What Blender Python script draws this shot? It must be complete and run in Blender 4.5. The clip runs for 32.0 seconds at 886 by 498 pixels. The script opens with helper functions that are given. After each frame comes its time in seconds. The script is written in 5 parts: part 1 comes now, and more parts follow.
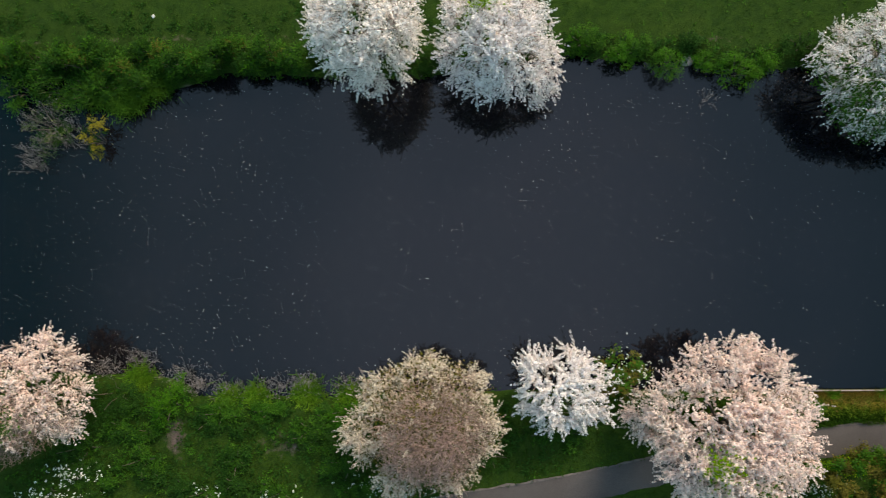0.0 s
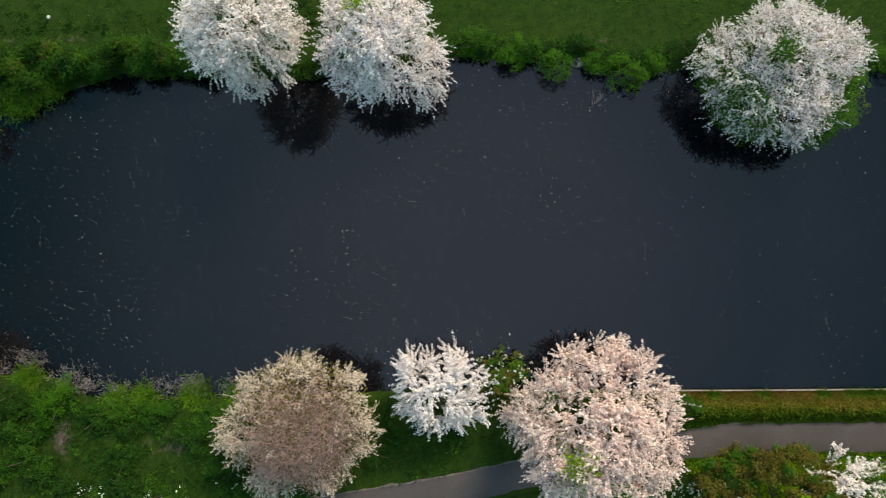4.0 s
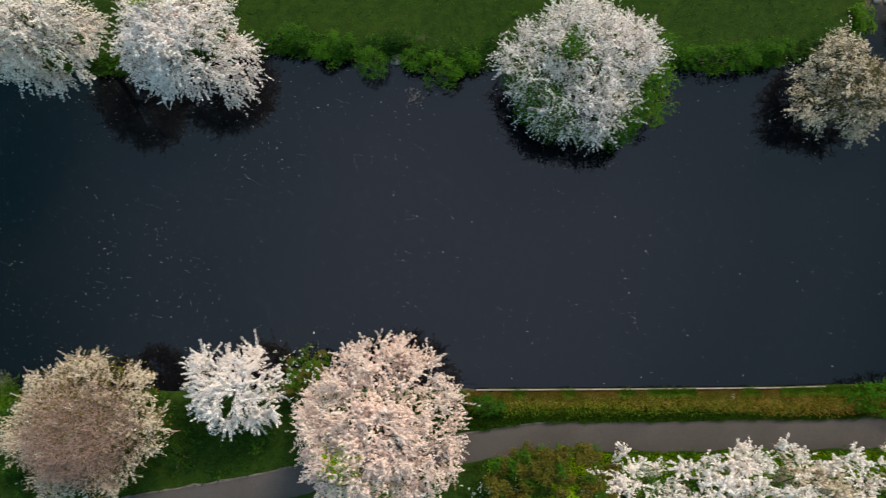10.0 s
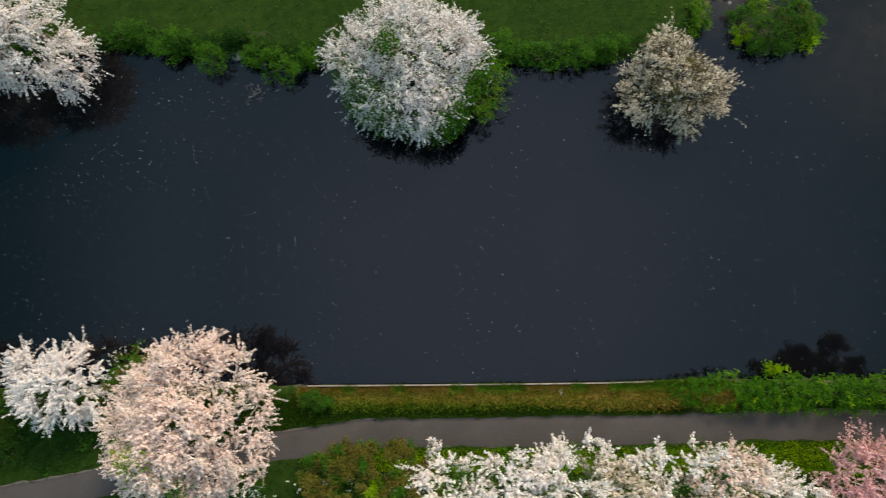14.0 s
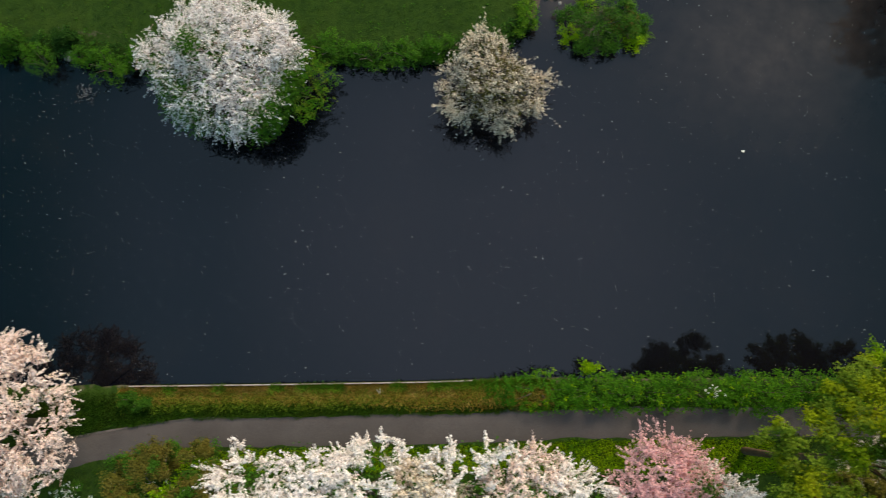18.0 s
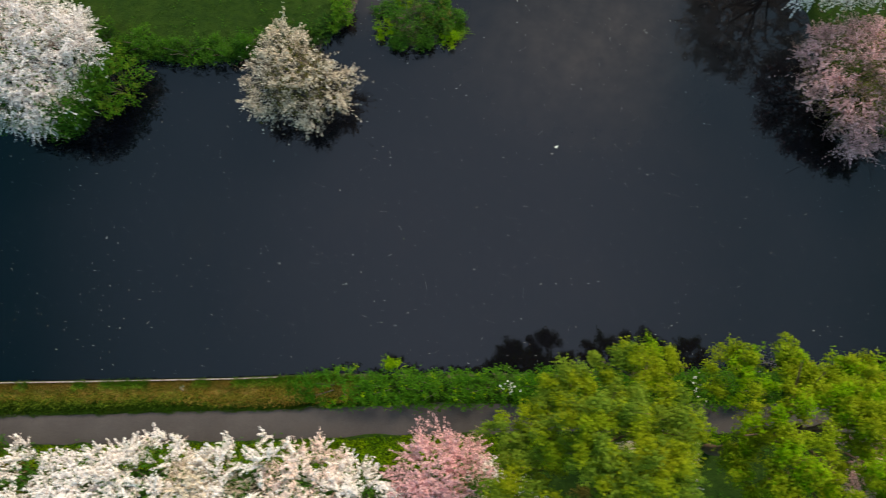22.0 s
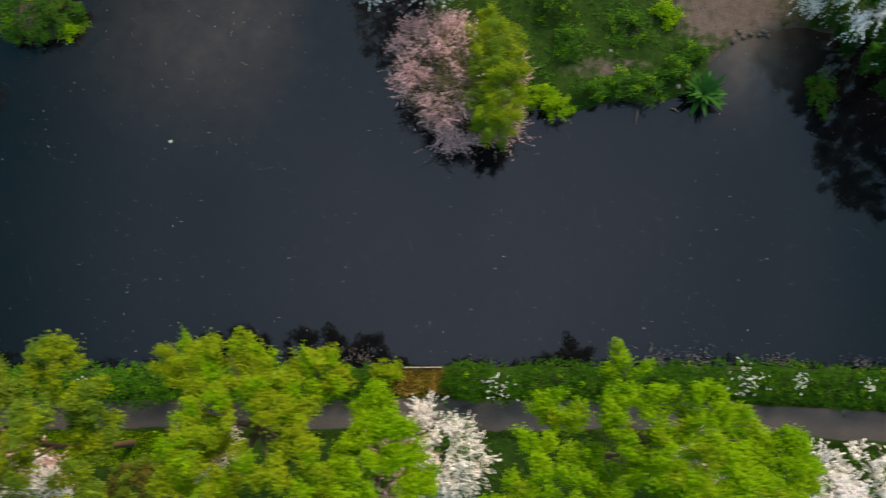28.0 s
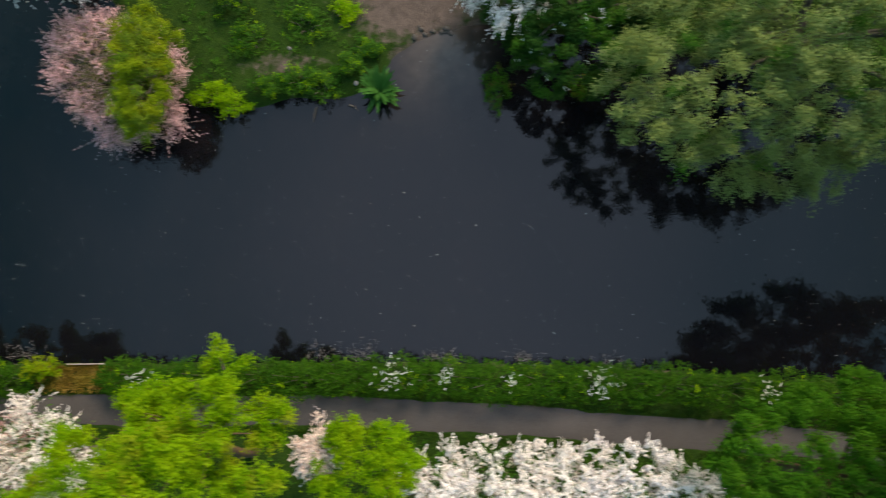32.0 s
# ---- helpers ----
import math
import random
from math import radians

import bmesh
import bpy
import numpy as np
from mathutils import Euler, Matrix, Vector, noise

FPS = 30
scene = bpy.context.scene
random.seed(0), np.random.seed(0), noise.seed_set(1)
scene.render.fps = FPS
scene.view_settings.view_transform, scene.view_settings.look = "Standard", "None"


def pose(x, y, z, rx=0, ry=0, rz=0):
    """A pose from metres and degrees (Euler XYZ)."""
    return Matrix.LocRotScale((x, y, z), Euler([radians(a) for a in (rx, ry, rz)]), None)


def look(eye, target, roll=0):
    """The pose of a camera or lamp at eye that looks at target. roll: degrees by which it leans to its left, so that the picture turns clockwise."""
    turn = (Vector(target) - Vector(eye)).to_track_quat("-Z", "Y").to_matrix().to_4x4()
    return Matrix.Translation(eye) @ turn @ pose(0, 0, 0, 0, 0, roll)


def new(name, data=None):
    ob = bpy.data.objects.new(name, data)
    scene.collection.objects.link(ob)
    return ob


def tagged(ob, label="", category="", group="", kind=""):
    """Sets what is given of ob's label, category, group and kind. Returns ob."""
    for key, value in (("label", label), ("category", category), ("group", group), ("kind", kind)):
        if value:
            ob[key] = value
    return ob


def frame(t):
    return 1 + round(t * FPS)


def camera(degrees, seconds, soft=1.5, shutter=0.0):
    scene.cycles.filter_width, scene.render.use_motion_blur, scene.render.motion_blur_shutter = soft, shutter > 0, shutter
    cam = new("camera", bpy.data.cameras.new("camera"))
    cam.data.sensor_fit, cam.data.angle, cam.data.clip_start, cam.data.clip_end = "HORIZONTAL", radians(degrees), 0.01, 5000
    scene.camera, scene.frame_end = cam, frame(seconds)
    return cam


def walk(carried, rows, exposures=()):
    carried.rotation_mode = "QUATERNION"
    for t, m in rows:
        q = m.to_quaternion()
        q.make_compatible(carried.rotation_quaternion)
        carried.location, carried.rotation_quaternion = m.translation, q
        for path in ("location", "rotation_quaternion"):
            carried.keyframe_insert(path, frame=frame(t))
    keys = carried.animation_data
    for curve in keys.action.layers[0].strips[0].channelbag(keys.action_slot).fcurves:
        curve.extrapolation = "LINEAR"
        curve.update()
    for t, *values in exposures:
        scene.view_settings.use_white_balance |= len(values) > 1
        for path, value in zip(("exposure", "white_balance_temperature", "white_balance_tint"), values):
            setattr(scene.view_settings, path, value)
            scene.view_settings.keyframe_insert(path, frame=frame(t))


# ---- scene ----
# The camera: a drone that slides sideways along a canal, looking almost straight down.
cam = camera(72.0, 32.0, soft=1.1, shutter=1.1)
PATH = [
    (0, 3.048, -0.000, 32.843, 6.212, 2.376, 0.192),
    (1, 4.540, 0.012, 32.821, 6.210, 2.303, 0.187),
    (2, 5.995, 0.022, 32.803, 6.209, 2.230, 0.181),
    (3, 7.440, 0.035, 32.777, 6.207, 2.156, 0.177),
    (4, 8.858, 0.053, 32.732, 6.206, 2.082, 0.177),
    (5, 10.258, 0.087, 32.662, 6.206, 2.007, 0.184),
    (6, 11.692, 0.133, 32.573, 6.207, 1.931, 0.196),
    (7, 13.162, 0.168, 32.477, 6.207, 1.854, 0.208),
    (8, 14.775, 0.171, 32.381, 6.204, 1.775, 0.217),
    (9, 16.581, 0.122, 32.283, 6.195, 1.695, 0.226),
    (10, 18.583, 0.038, 32.178, 6.183, 1.613, 0.235),
    (11, 20.657, -0.051, 32.080, 6.172, 1.531, 0.236),
    (12, 22.796, -0.113, 32.003, 6.164, 1.449, 0.224),
    (13, 24.918, -0.134, 31.955, 6.162, 1.366, 0.191),
    (14, 27.048, -0.134, 31.928, 6.163, 1.283, 0.143),
    (15, 29.245, -0.129, 31.907, 6.166, 1.201, 0.090),
    (16, 31.504, -0.133, 31.878, 6.170, 1.121, 0.042),
    (17, 33.773, -0.147, 31.842, 6.176, 1.043, -0.004),
    (18, 36.028, -0.163, 31.805, 6.184, 0.966, -0.049),
    (19, 38.302, -0.188, 31.760, 6.193, 0.891, -0.090),
    (20, 40.614, -0.230, 31.703, 6.200, 0.818, -0.120),
    (21, 43.105, -0.297, 31.625, 6.203, 0.747, -0.136),
    (22, 45.735, -0.385, 31.532, 6.205, 0.678, -0.141),
    (23, 48.650, -0.474, 31.438, 6.207, 0.610, -0.141),
    (24, 51.696, -0.545, 31.357, 6.208, 0.544, -0.143),
    (25, 54.827, -0.587, 31.291, 6.210, 0.479, -0.144),
    (26, 58.154, -0.613, 31.232, 6.212, 0.416, -0.142),
    (27, 61.822, -0.638, 31.185, 6.213, 0.353, -0.145),
    (28, 65.803, -0.677, 31.152, 6.215, 0.292, -0.162),
    (29, 69.799, -0.735, 31.139, 6.217, 0.230, -0.197),
    (30, 73.741, -0.805, 31.143, 6.219, 0.170, -0.245),
    (31, 78.031, -0.879, 31.154, 6.221, 0.110, -0.299),
    (32, 82.524, -0.951, 31.161, 6.223, 0.050, -0.350),
]
walk(cam, [(t, pose(*row)) for t, *row in PATH], [(0, 0.05), (6, 0.0), (12, -0.12), (18, -0.06), (24, 0.1), (32, 0.16)])

# ---- light: an overcast evening ----
SKY_ELEVATION, SKY_TURN = radians(30), radians(28)
world = bpy.data.worlds.new("evening_sky")
scene.world = world
world.use_nodes = True
wn = world.node_tree.nodes
wl = world.node_tree.links
sky = wn.new("ShaderNodeTexSky")
sky.sky_type = "NISHITA"
sky.sun_disc = False
sky.sun_elevation = SKY_ELEVATION
sky.sun_rotation = SKY_TURN
sky.air_density = 1.0
sky.dust_density = 3.0
sky.ozone_density = 2.0
# thin cloud over the whole sky, brightest overhead and deeper blue-green lower down, with the clear sky's gradient behind it
way = wn.new("ShaderNodeTexCoord")
height = wn.new("ShaderNodeVectorMath")
height.operation = "DOT_PRODUCT"
height.inputs[1].default_value = Vector((0.035, 0.10, 1.0)).normalized()
wl.new(way.outputs["Generated"], height.inputs[0])
thin = wn.new("ShaderNodeValToRGB")
thin.color_ramp.interpolation = "EASE"
thin.color_ramp.elements[0].position, thin.color_ramp.elements[0].color = 0.765, (0.6, 3.1, 4.1, 1)
thin.color_ramp.elements[1].position, thin.color_ramp.elements[1].color = 1.0, (10.3, 12.4, 16.1, 1)
thin.color_ramp.elements.new(0.9).color = (5.6, 8.4, 11.2, 1)
thin.color_ramp.elements.new(0.5).color = (1.8, 3.4, 3.8, 1)
wl.new(height.outputs["Value"], thin.inputs[0])
cloud = wn.new("ShaderNodeMix")
cloud.data_type = "RGBA"
cloud.inputs["Factor"].default_value = 0.8
wl.new(sky.outputs[0], cloud.inputs[6])
wl.new(thin.outputs[0], cloud.inputs[7])
wn["Background"].inputs["Strength"].default_value = 0.14
wl.new(cloud.outputs[2], wn["Background"].inputs["Color"])
sun_data = bpy.data.lights.new("sun", "SUN")
sun_data.energy = 4.9
sun_data.angle = radians(20)
sun_data.color = (1.0, 0.82, 0.60)
sun = new("sun", sun_data)
sun_way = Vector((math.sin(SKY_TURN) * math.cos(SKY_ELEVATION), math.cos(SKY_TURN) * math.cos(SKY_ELEVATION), math.sin(SKY_ELEVATION) * 1.4))
sun.matrix_world = look(sun_way * 60, (0, 0, 0))


# ---- materials ----
def shader(name):
    m = bpy.data.materials.new(name)
    m.use_nodes = True
    nt = m.node_tree
    return m, nt, nt.nodes["Principled BSDF"]


def ramp_node(nt, fac, stops):
    r = nt.nodes.new("ShaderNodeValToRGB")
    r.color_ramp.elements[0].position, r.color_ramp.elements[0].color = stops[0][0], (*stops[0][1], 1)
    r.color_ramp.elements[1].position, r.color_ramp.elements[1].color = stops[-1][0], (*stops[-1][1], 1)
    for p, c in stops[1:-1]:
        r.color_ramp.elements.new(p).color = (*c, 1)
    nt.links.new(fac, r.inputs[0])
    return r.outputs[0]


def noise_node(nt, scale, detail=4.0, rough=0.55, coords="Object"):
    n = nt.nodes.new("ShaderNodeTexNoise")
    n.inputs["Scale"].default_value = scale
    n.inputs["Detail"].default_value = detail
    n.inputs["Roughness"].default_value = rough
    if coords == "Object":
        tc = nt.nodes.new("ShaderNodeTexCoord")
        nt.links.new(tc.outputs["Object"], n.inputs["Vector"])
    else:
        g = nt.nodes.new("ShaderNodeNewGeometry")
        nt.links.new(g.outputs["Position"], n.inputs["Vector"])
    return n.outputs["Fac"]


def mix_node(nt, fac, a, b, mode="MIX"):
    m = nt.nodes.new("ShaderNodeMix")
    m.data_type = "RGBA"
    m.blend_type = mode
    if isinstance(fac, (int, float)):
        m.inputs["Factor"].default_value = fac
    else:
        nt.links.new(fac, m.inputs["Factor"])
    for socket, v in (("A", a), ("B", b)):
        s = [i for i in m.inputs if i.name == socket and i.type == "RGBA"][0]
        if isinstance(v, tuple):
            s.default_value = (*v, 1)
        else:
            nt.links.new(v, s)
    return [o for o in m.outputs if o.type == "RGBA"][0]


def bump_node(nt, fac, strength, distance):
    b = nt.nodes.new("ShaderNodeBump")
    b.inputs["Strength"].default_value = strength
    b.inputs["Distance"].default_value = distance
    nt.links.new(fac, b.inputs["Height"])
    return b.outputs[0]


def petal_material(name, fresh, aged, patch, green=(0.20, 0.24, 0.07)):
    """Blossom: single florets vary, and patches a metre or so wide are pinker or older."""
    m, nt, bs = shader(name)
    g = nt.nodes.new("ShaderNodeNewGeometry")
    single = ramp_node(nt, g.outputs["Random Per Island"], [(0.0, aged), (0.3, fresh), (0.9, fresh), (1.0, green)])
    zone = ramp_node(nt, noise_node(nt, 0.55, 3.0), [(0.42, (0, 0, 0)), (0.66, (1, 1, 1))])
    c = mix_node(nt, zone, single, patch)
    c = mix_node(nt, 0.5, c, single)
    nt.links.new(c, bs.inputs["Base Color"])
    bs.inputs["Roughness"].default_value = 0.7
    bs.inputs["Specular IOR Level"].default_value = 0.2
    tr = nt.nodes.new("ShaderNodeBsdfTranslucent")
    nt.links.new(c, tr.inputs["Color"])
    mx = nt.nodes.new("ShaderNodeMixShader")
    mx.inputs[0].default_value = 0.25
    nt.links.new(bs.outputs[0], mx.inputs[1])
    nt.links.new(tr.outputs[0], mx.inputs[2])
    nt.links.new(mx.outputs[0], nt.nodes["Material Output"].inputs["Surface"])
    return m


def leaf_material(name, dark, mid, light, zone_tint, gloss=0.45, through_light=0.3, zone_scale=0.6):
    m, nt, bs = shader(name)
    g = nt.nodes.new("ShaderNodeNewGeometry")
    single = ramp_node(nt, g.outputs["Random Per Island"], [(0.0, dark), (0.5, mid), (1.0, light)])
    zone = ramp_node(nt, noise_node(nt, zone_scale, 3.0), [(0.40, (0, 0, 0)), (0.66, (1, 1, 1))])
    single = mix_node(nt, 0.55, single, ramp_node(nt, noise_node(nt, 1.8, 4.0, 0.6), [(0.32, dark), (0.5, mid), (0.68, light)]))
    c = mix_node(nt, zone, single, mix_node(nt, 0.55, single, zone_tint))
    nt.links.new(c, bs.inputs["Base Color"])
    bs.inputs["Roughness"].default_value = gloss
    bs.inputs["Specular IOR Level"].default_value = 0.03
    tr = nt.nodes.new("ShaderNodeBsdfTranslucent")
    nt.links.new(c, tr.inputs["Color"])
    mx = nt.nodes.new("ShaderNodeMixShader")
    mx.inputs[0].default_value = through_light
    nt.links.new(bs.outputs[0], mx.inputs[1])
    nt.links.new(tr.outputs[0], mx.inputs[2])
    nt.links.new(mx.outputs[0], nt.nodes["Material Output"].inputs["Surface"])
    return m


def plain_material(name, a, b, scale, rough=0.85, bump=0.3, distance=0.02, coords="Object", fine=12.0):
    m, nt, bs = shader(name)
    n1 = noise_node(nt, scale, 6.0, 0.6, coords)
    n2 = noise_node(nt, scale * fine, 3.0, 0.6, coords)
    c = ramp_node(nt, n1, [(0.3, a), (0.7, b)])
    c = mix_node(nt, 0.35, c, ramp_node(nt, n2, [(0.3, tuple(v * 0.55 for v in a)), (0.7, tuple(min(1, v * 1.35) for v in b))]))
    nt.links.new(c, bs.inputs["Base Color"])
    bs.inputs["Roughness"].default_value = rough
    bs.inputs["Specular IOR Level"].default_value = 0.25
    nt.links.new(bump_node(nt, n2, bump, distance), bs.inputs["Normal"])
    return m


BLOSSOM_WHITE = petal_material("white_blossom", (0.95, 0.89, 0.85), (0.87, 0.75, 0.68), (0.93, 0.82, 0.77))
BLOSSOM_COOL = petal_material("cool_white_blossom", (0.95, 0.89, 0.87), (0.82, 0.73, 0.69), (0.92, 0.81, 0.78))
BLOSSOM_BLUSH = petal_material("blush_blossom", (0.92, 0.77, 0.70), (0.83, 0.60, 0.52), (0.91, 0.68, 0.61))
BLOSSOM_PINK = petal_material("pink_blossom", (0.84, 0.50, 0.50), (0.58, 0.28, 0.29), (0.86, 0.57, 0.56), (0.34, 0.17, 0.15))
BLOSSOM_DUSKY = petal_material("dusky_pink_blossom", (0.88, 0.56, 0.57), (0.36, 0.15, 0.165), (0.70, 0.41, 0.39), (0.26, 0.14, 0.11))
BLOSSOM_FADED = petal_material("faded_blossom", (0.80, 0.70, 0.56), (0.50, 0.38, 0.27), (0.66, 0.52, 0.43), (0.24, 0.22, 0.08))
BLOSSOM_BRONZE = petal_material("bronze_blossom", (0.86, 0.75, 0.60), (0.29, 0.19, 0.10), (0.72, 0.57, 0.40), (0.19, 0.16, 0.06))
UMBEL = petal_material("umbel_white", (0.74, 0.74, 0.64), (0.55, 0.60, 0.45), (0.72, 0.72, 0.70))

WET_PETAL = petal_material("wet_petal", (0.66, 0.65, 0.59), (0.42, 0.41, 0.34), (0.58, 0.56, 0.52))

LEAF_FRESH = leaf_material("fresh_yellow_green_leaf", (0.078, 0.12, 0.002), (0.178, 0.25, 0.005), (0.305, 0.39, 0.012), (0.25, 0.255, 0.006))
LEAF_OLIVE = leaf_material("olive_maple_leaf", (0.055, 0.10, 0.008), (0.118, 0.195, 0.014), (0.21, 0.30, 0.026), (0.16, 0.21, 0.014))
LEAF_SPRING = leaf_material("spring_green_leaf", (0.045, 0.125, 0.001), (0.135, 0.28, 0.002), (0.26, 0.41, 0.003), (0.25, 0.35, 0.003))
LEAF_MID = leaf_material("mid_green_leaf", (0.018, 0.062, 0.006), (0.038, 0.115, 0.009), (0.070, 0.17, 0.015), (0.07, 0.14, 0.012))
LEAF_DARK = leaf_material("dark_green_leaf", (0.011, 0.036, 0.006), (0.022, 0.066, 0.009), (0.04, 0.10, 0.015), (0.034, 0.075, 0.009))
LEAF_SAGE = leaf_material("sage_willow_leaf", (0.10, 0.14, 0.036), (0.17, 0.225, 0.06), (0.265, 0.325, 0.11), (0.19, 0.235, 0.05))
LEAF_BROWN = leaf_material("bronze_leaf", (0.058, 0.052, 0.010), (0.112, 0.095, 0.018), (0.185, 0.152, 0.03), (0.085, 0.11, 0.012))
LEAF_YELLOW = leaf_material("yellow_leaf", (0.13, 0.12, 0.015), (0.26, 0.21, 0.02), (0.36, 0.28, 0.03), (0.13, 0.15, 0.015))
HEDGE = leaf_material("hedge_leaf", (0.016, 0.066, 0.004), (0.042, 0.138, 0.006), (0.088, 0.21, 0.010), (0.07, 0.165, 0.007))
HEDGE_DARK = leaf_material("dark_hedge_leaf", (0.012, 0.045, 0.003), (0.030, 0.095, 0.005), (0.065, 0.15, 0.008), (0.05, 0.12, 0.006))
SEDGE = leaf_material("sedge_blade", (0.035, 0.10, 0.006), (0.085, 0.19, 0.010), (0.16, 0.27, 0.015), (0.10, 0.17, 0.012))
REED = leaf_material("reed_blade", (0.014, 0.050, 0.005), (0.032, 0.095, 0.008), (0.062, 0.145, 0.012), (0.04, 0.10, 0.010))
GRASS = leaf_material("grass_blade", (0.010, 0.032, 0.002), (0.021, 0.058, 0.004), (0.038, 0.085, 0.006), (0.036, 0.055, 0.005), 0.6)
DRY_GRASS = leaf_material("dry_grass_blade", (0.14, 0.09, 0.012), (0.28, 0.175, 0.03), (0.42, 0.265, 0.085), (0.16, 0.15, 0.012), 0.7, 0.3, 1.4)
STRAP = leaf_material("strap_leaf", (0.018, 0.065, 0.010), (0.032, 0.10, 0.016), (0.075, 0.16, 0.04), (0.04, 0.11, 0.02), 0.3, 0.12)
BARK = plain_material("bark", (0.055, 0.042, 0.032), (0.13, 0.105, 0.085), 3.0, 0.9, 0.6, 0.02)
TWIG = plain_material("twig_bark", (0.15, 0.105, 0.088), (0.37, 0.255, 0.21), 2.0, 0.9, 0.2, 0.01)
TAN_BARK = plain_material("tan_bark", (0.06, 0.04, 0.025), (0.17, 0.105, 0.055), 2.0, 0.9, 0.3, 0.01)
TWIG_MESH = plain_material("pink_grey_twig_bark", (0.20, 0.14, 0.12), (0.52, 0.35, 0.30), 0.5, 0.9, 0.2, 0.01)
DEAD_TWIG = plain_material("dead_twig", (0.075, 0.068, 0.062), (0.20, 0.18, 0.165), 2.0, 0.9, 0.2, 0.01)
SEED_HEAD = plain_material("dry_seed_head", (0.13, 0.115, 0.11), (0.30, 0.26, 0.25), 2.0, 0.9, 0.2, 0.01)
DARK_STONE = plain_material("dark_wet_stone", (0.03, 0.026, 0.023), (0.075, 0.062, 0.055), 2.5, 0.6, 0.4, 0.02)
STONE = plain_material("stone", (0.12, 0.11, 0.10), (0.26, 0.24, 0.22), 2.5, 0.8, 0.4, 0.02)
WHITE_LITTER = plain_material("white_litter", (0.42, 0.41, 0.39), (0.66, 0.65, 0.62), 2.5, 0.7, 0.3, 0.01)
TARMAC = plain_material("tarmac", (0.050, 0.043, 0.041), (0.080, 0.070, 0.067), 0.45, 0.9, 0.35, 0.008, "World", 60.0)
GRAVEL = plain_material("pale_gravel", (0.05, 0.043, 0.04), (0.15, 0.13, 0.12), 3.0, 0.95, 0.6, 0.01, "World", 50.0)
COPING = plain_material("pale_coping", (0.20, 0.165, 0.145), (0.44, 0.37, 0.34), 1.3, 0.75, 0.3, 0.01, "World", 10.0)
BOARD = plain_material("edging_board", (0.10, 0.075, 0.055), (0.20, 0.15, 0.115), 1.5, 0.85, 0.3, 0.01, "World", 10.0)

# Ground: turf, worn to soil where the attribute says so; one streak of it stands for shade.
GROUND, nt, bs = shader("turf_and_soil")
n_big = noise_node(nt, 0.35, 5.0, 0.6, "World")
n_mid = noise_node(nt, 2.2, 5.0, 0.6, "World")
n_fine = noise_node(nt, 16.0, 4.0, 0.65, "World")
turf = ramp_node(nt, n_big, [(0.34, (0.009, 0.022, 0.003)), (0.52, (0.015, 0.036, 0.004)), (0.7, (0.030, 0.048, 0.006))])
turf = mix_node(nt, 0.5, turf, ramp_node(nt, n_mid, [(0.38, (0.004, 0.012, 0.002)), (0.62, (0.030, 0.054, 0.005))]))
turf = mix_node(nt, 0.4, turf, ramp_node(nt, n_fine, [(0.3, (0.010, 0.028, 0.004)), (0.7, (0.036, 0.078, 0.008))]))
earth = ramp_node(nt, n_mid, [(0.3, (0.05, 0.036, 0.029)), (0.7, (0.125, 0.092, 0.078))])
earth = mix_node(nt, 0.4, earth, ramp_node(nt, n_fine, [(0.3, (0.035, 0.025, 0.02)), (0.7, (0.16, 0.12, 0.10))]))
at = nt.nodes.new("ShaderNodeAttribute")
at.attribute_name = "soil"
add = nt.nodes.new("ShaderNodeMath")
add.operation = "MULTIPLY_ADD"
nt.links.new(n_mid, add.inputs[0])
add.inputs[1].default_value = 0.9
nt.links.new(at.outputs["Fac"], add.inputs[2])
mask = ramp_node(nt, add.outputs[0], [(0.72, (0, 0, 0)), (0.98, (1, 1, 1))])
nt.links.new(mix_node(nt, mask, turf, earth), bs.inputs["Base Color"])
bs.inputs["Roughness"].default_value = 0.95
bs.inputs["Specular IOR Level"].default_value = 0.1
nt.links.new(bump_node(nt, n_fine, 0.7, 0.06), bs.inputs["Normal"])

# Still, dark canal water: a mirror of the sky with a faint ripple.
WATER, nt, bs = shader("dark_still_water")
deep = ramp_node(nt, noise_node(nt, 0.16, 4.0, 0.55, "World"), [(0.36, (0.0006, 0.0014, 0.0030)), (0.56, (0.0012, 0.0018, 0.0036)), (0.74, (0.0030, 0.0030, 0.0040))])
at = nt.nodes.new("ShaderNodeAttribute")
at.attribute_name = "silt_and_sheen"
nt.links.new(mix_node(nt, at.outputs["Fac"], deep, ramp_node(nt, noise_node(nt, 1.1, 5.0, 0.6, "World"), [(0.3, (0.052, 0.039, 0.031)), (0.7, (0.090, 0.068, 0.054))])), bs.inputs["Base Color"])
bs.inputs["Roughness"].default_value = 0.04
bs.inputs["IOR"].default_value = 1.34
nt.links.new(bump_node(nt, noise_node(nt, 1.6, 3.0, 0.5, "World"), 0.05, 0.02), bs.inputs["Normal"])


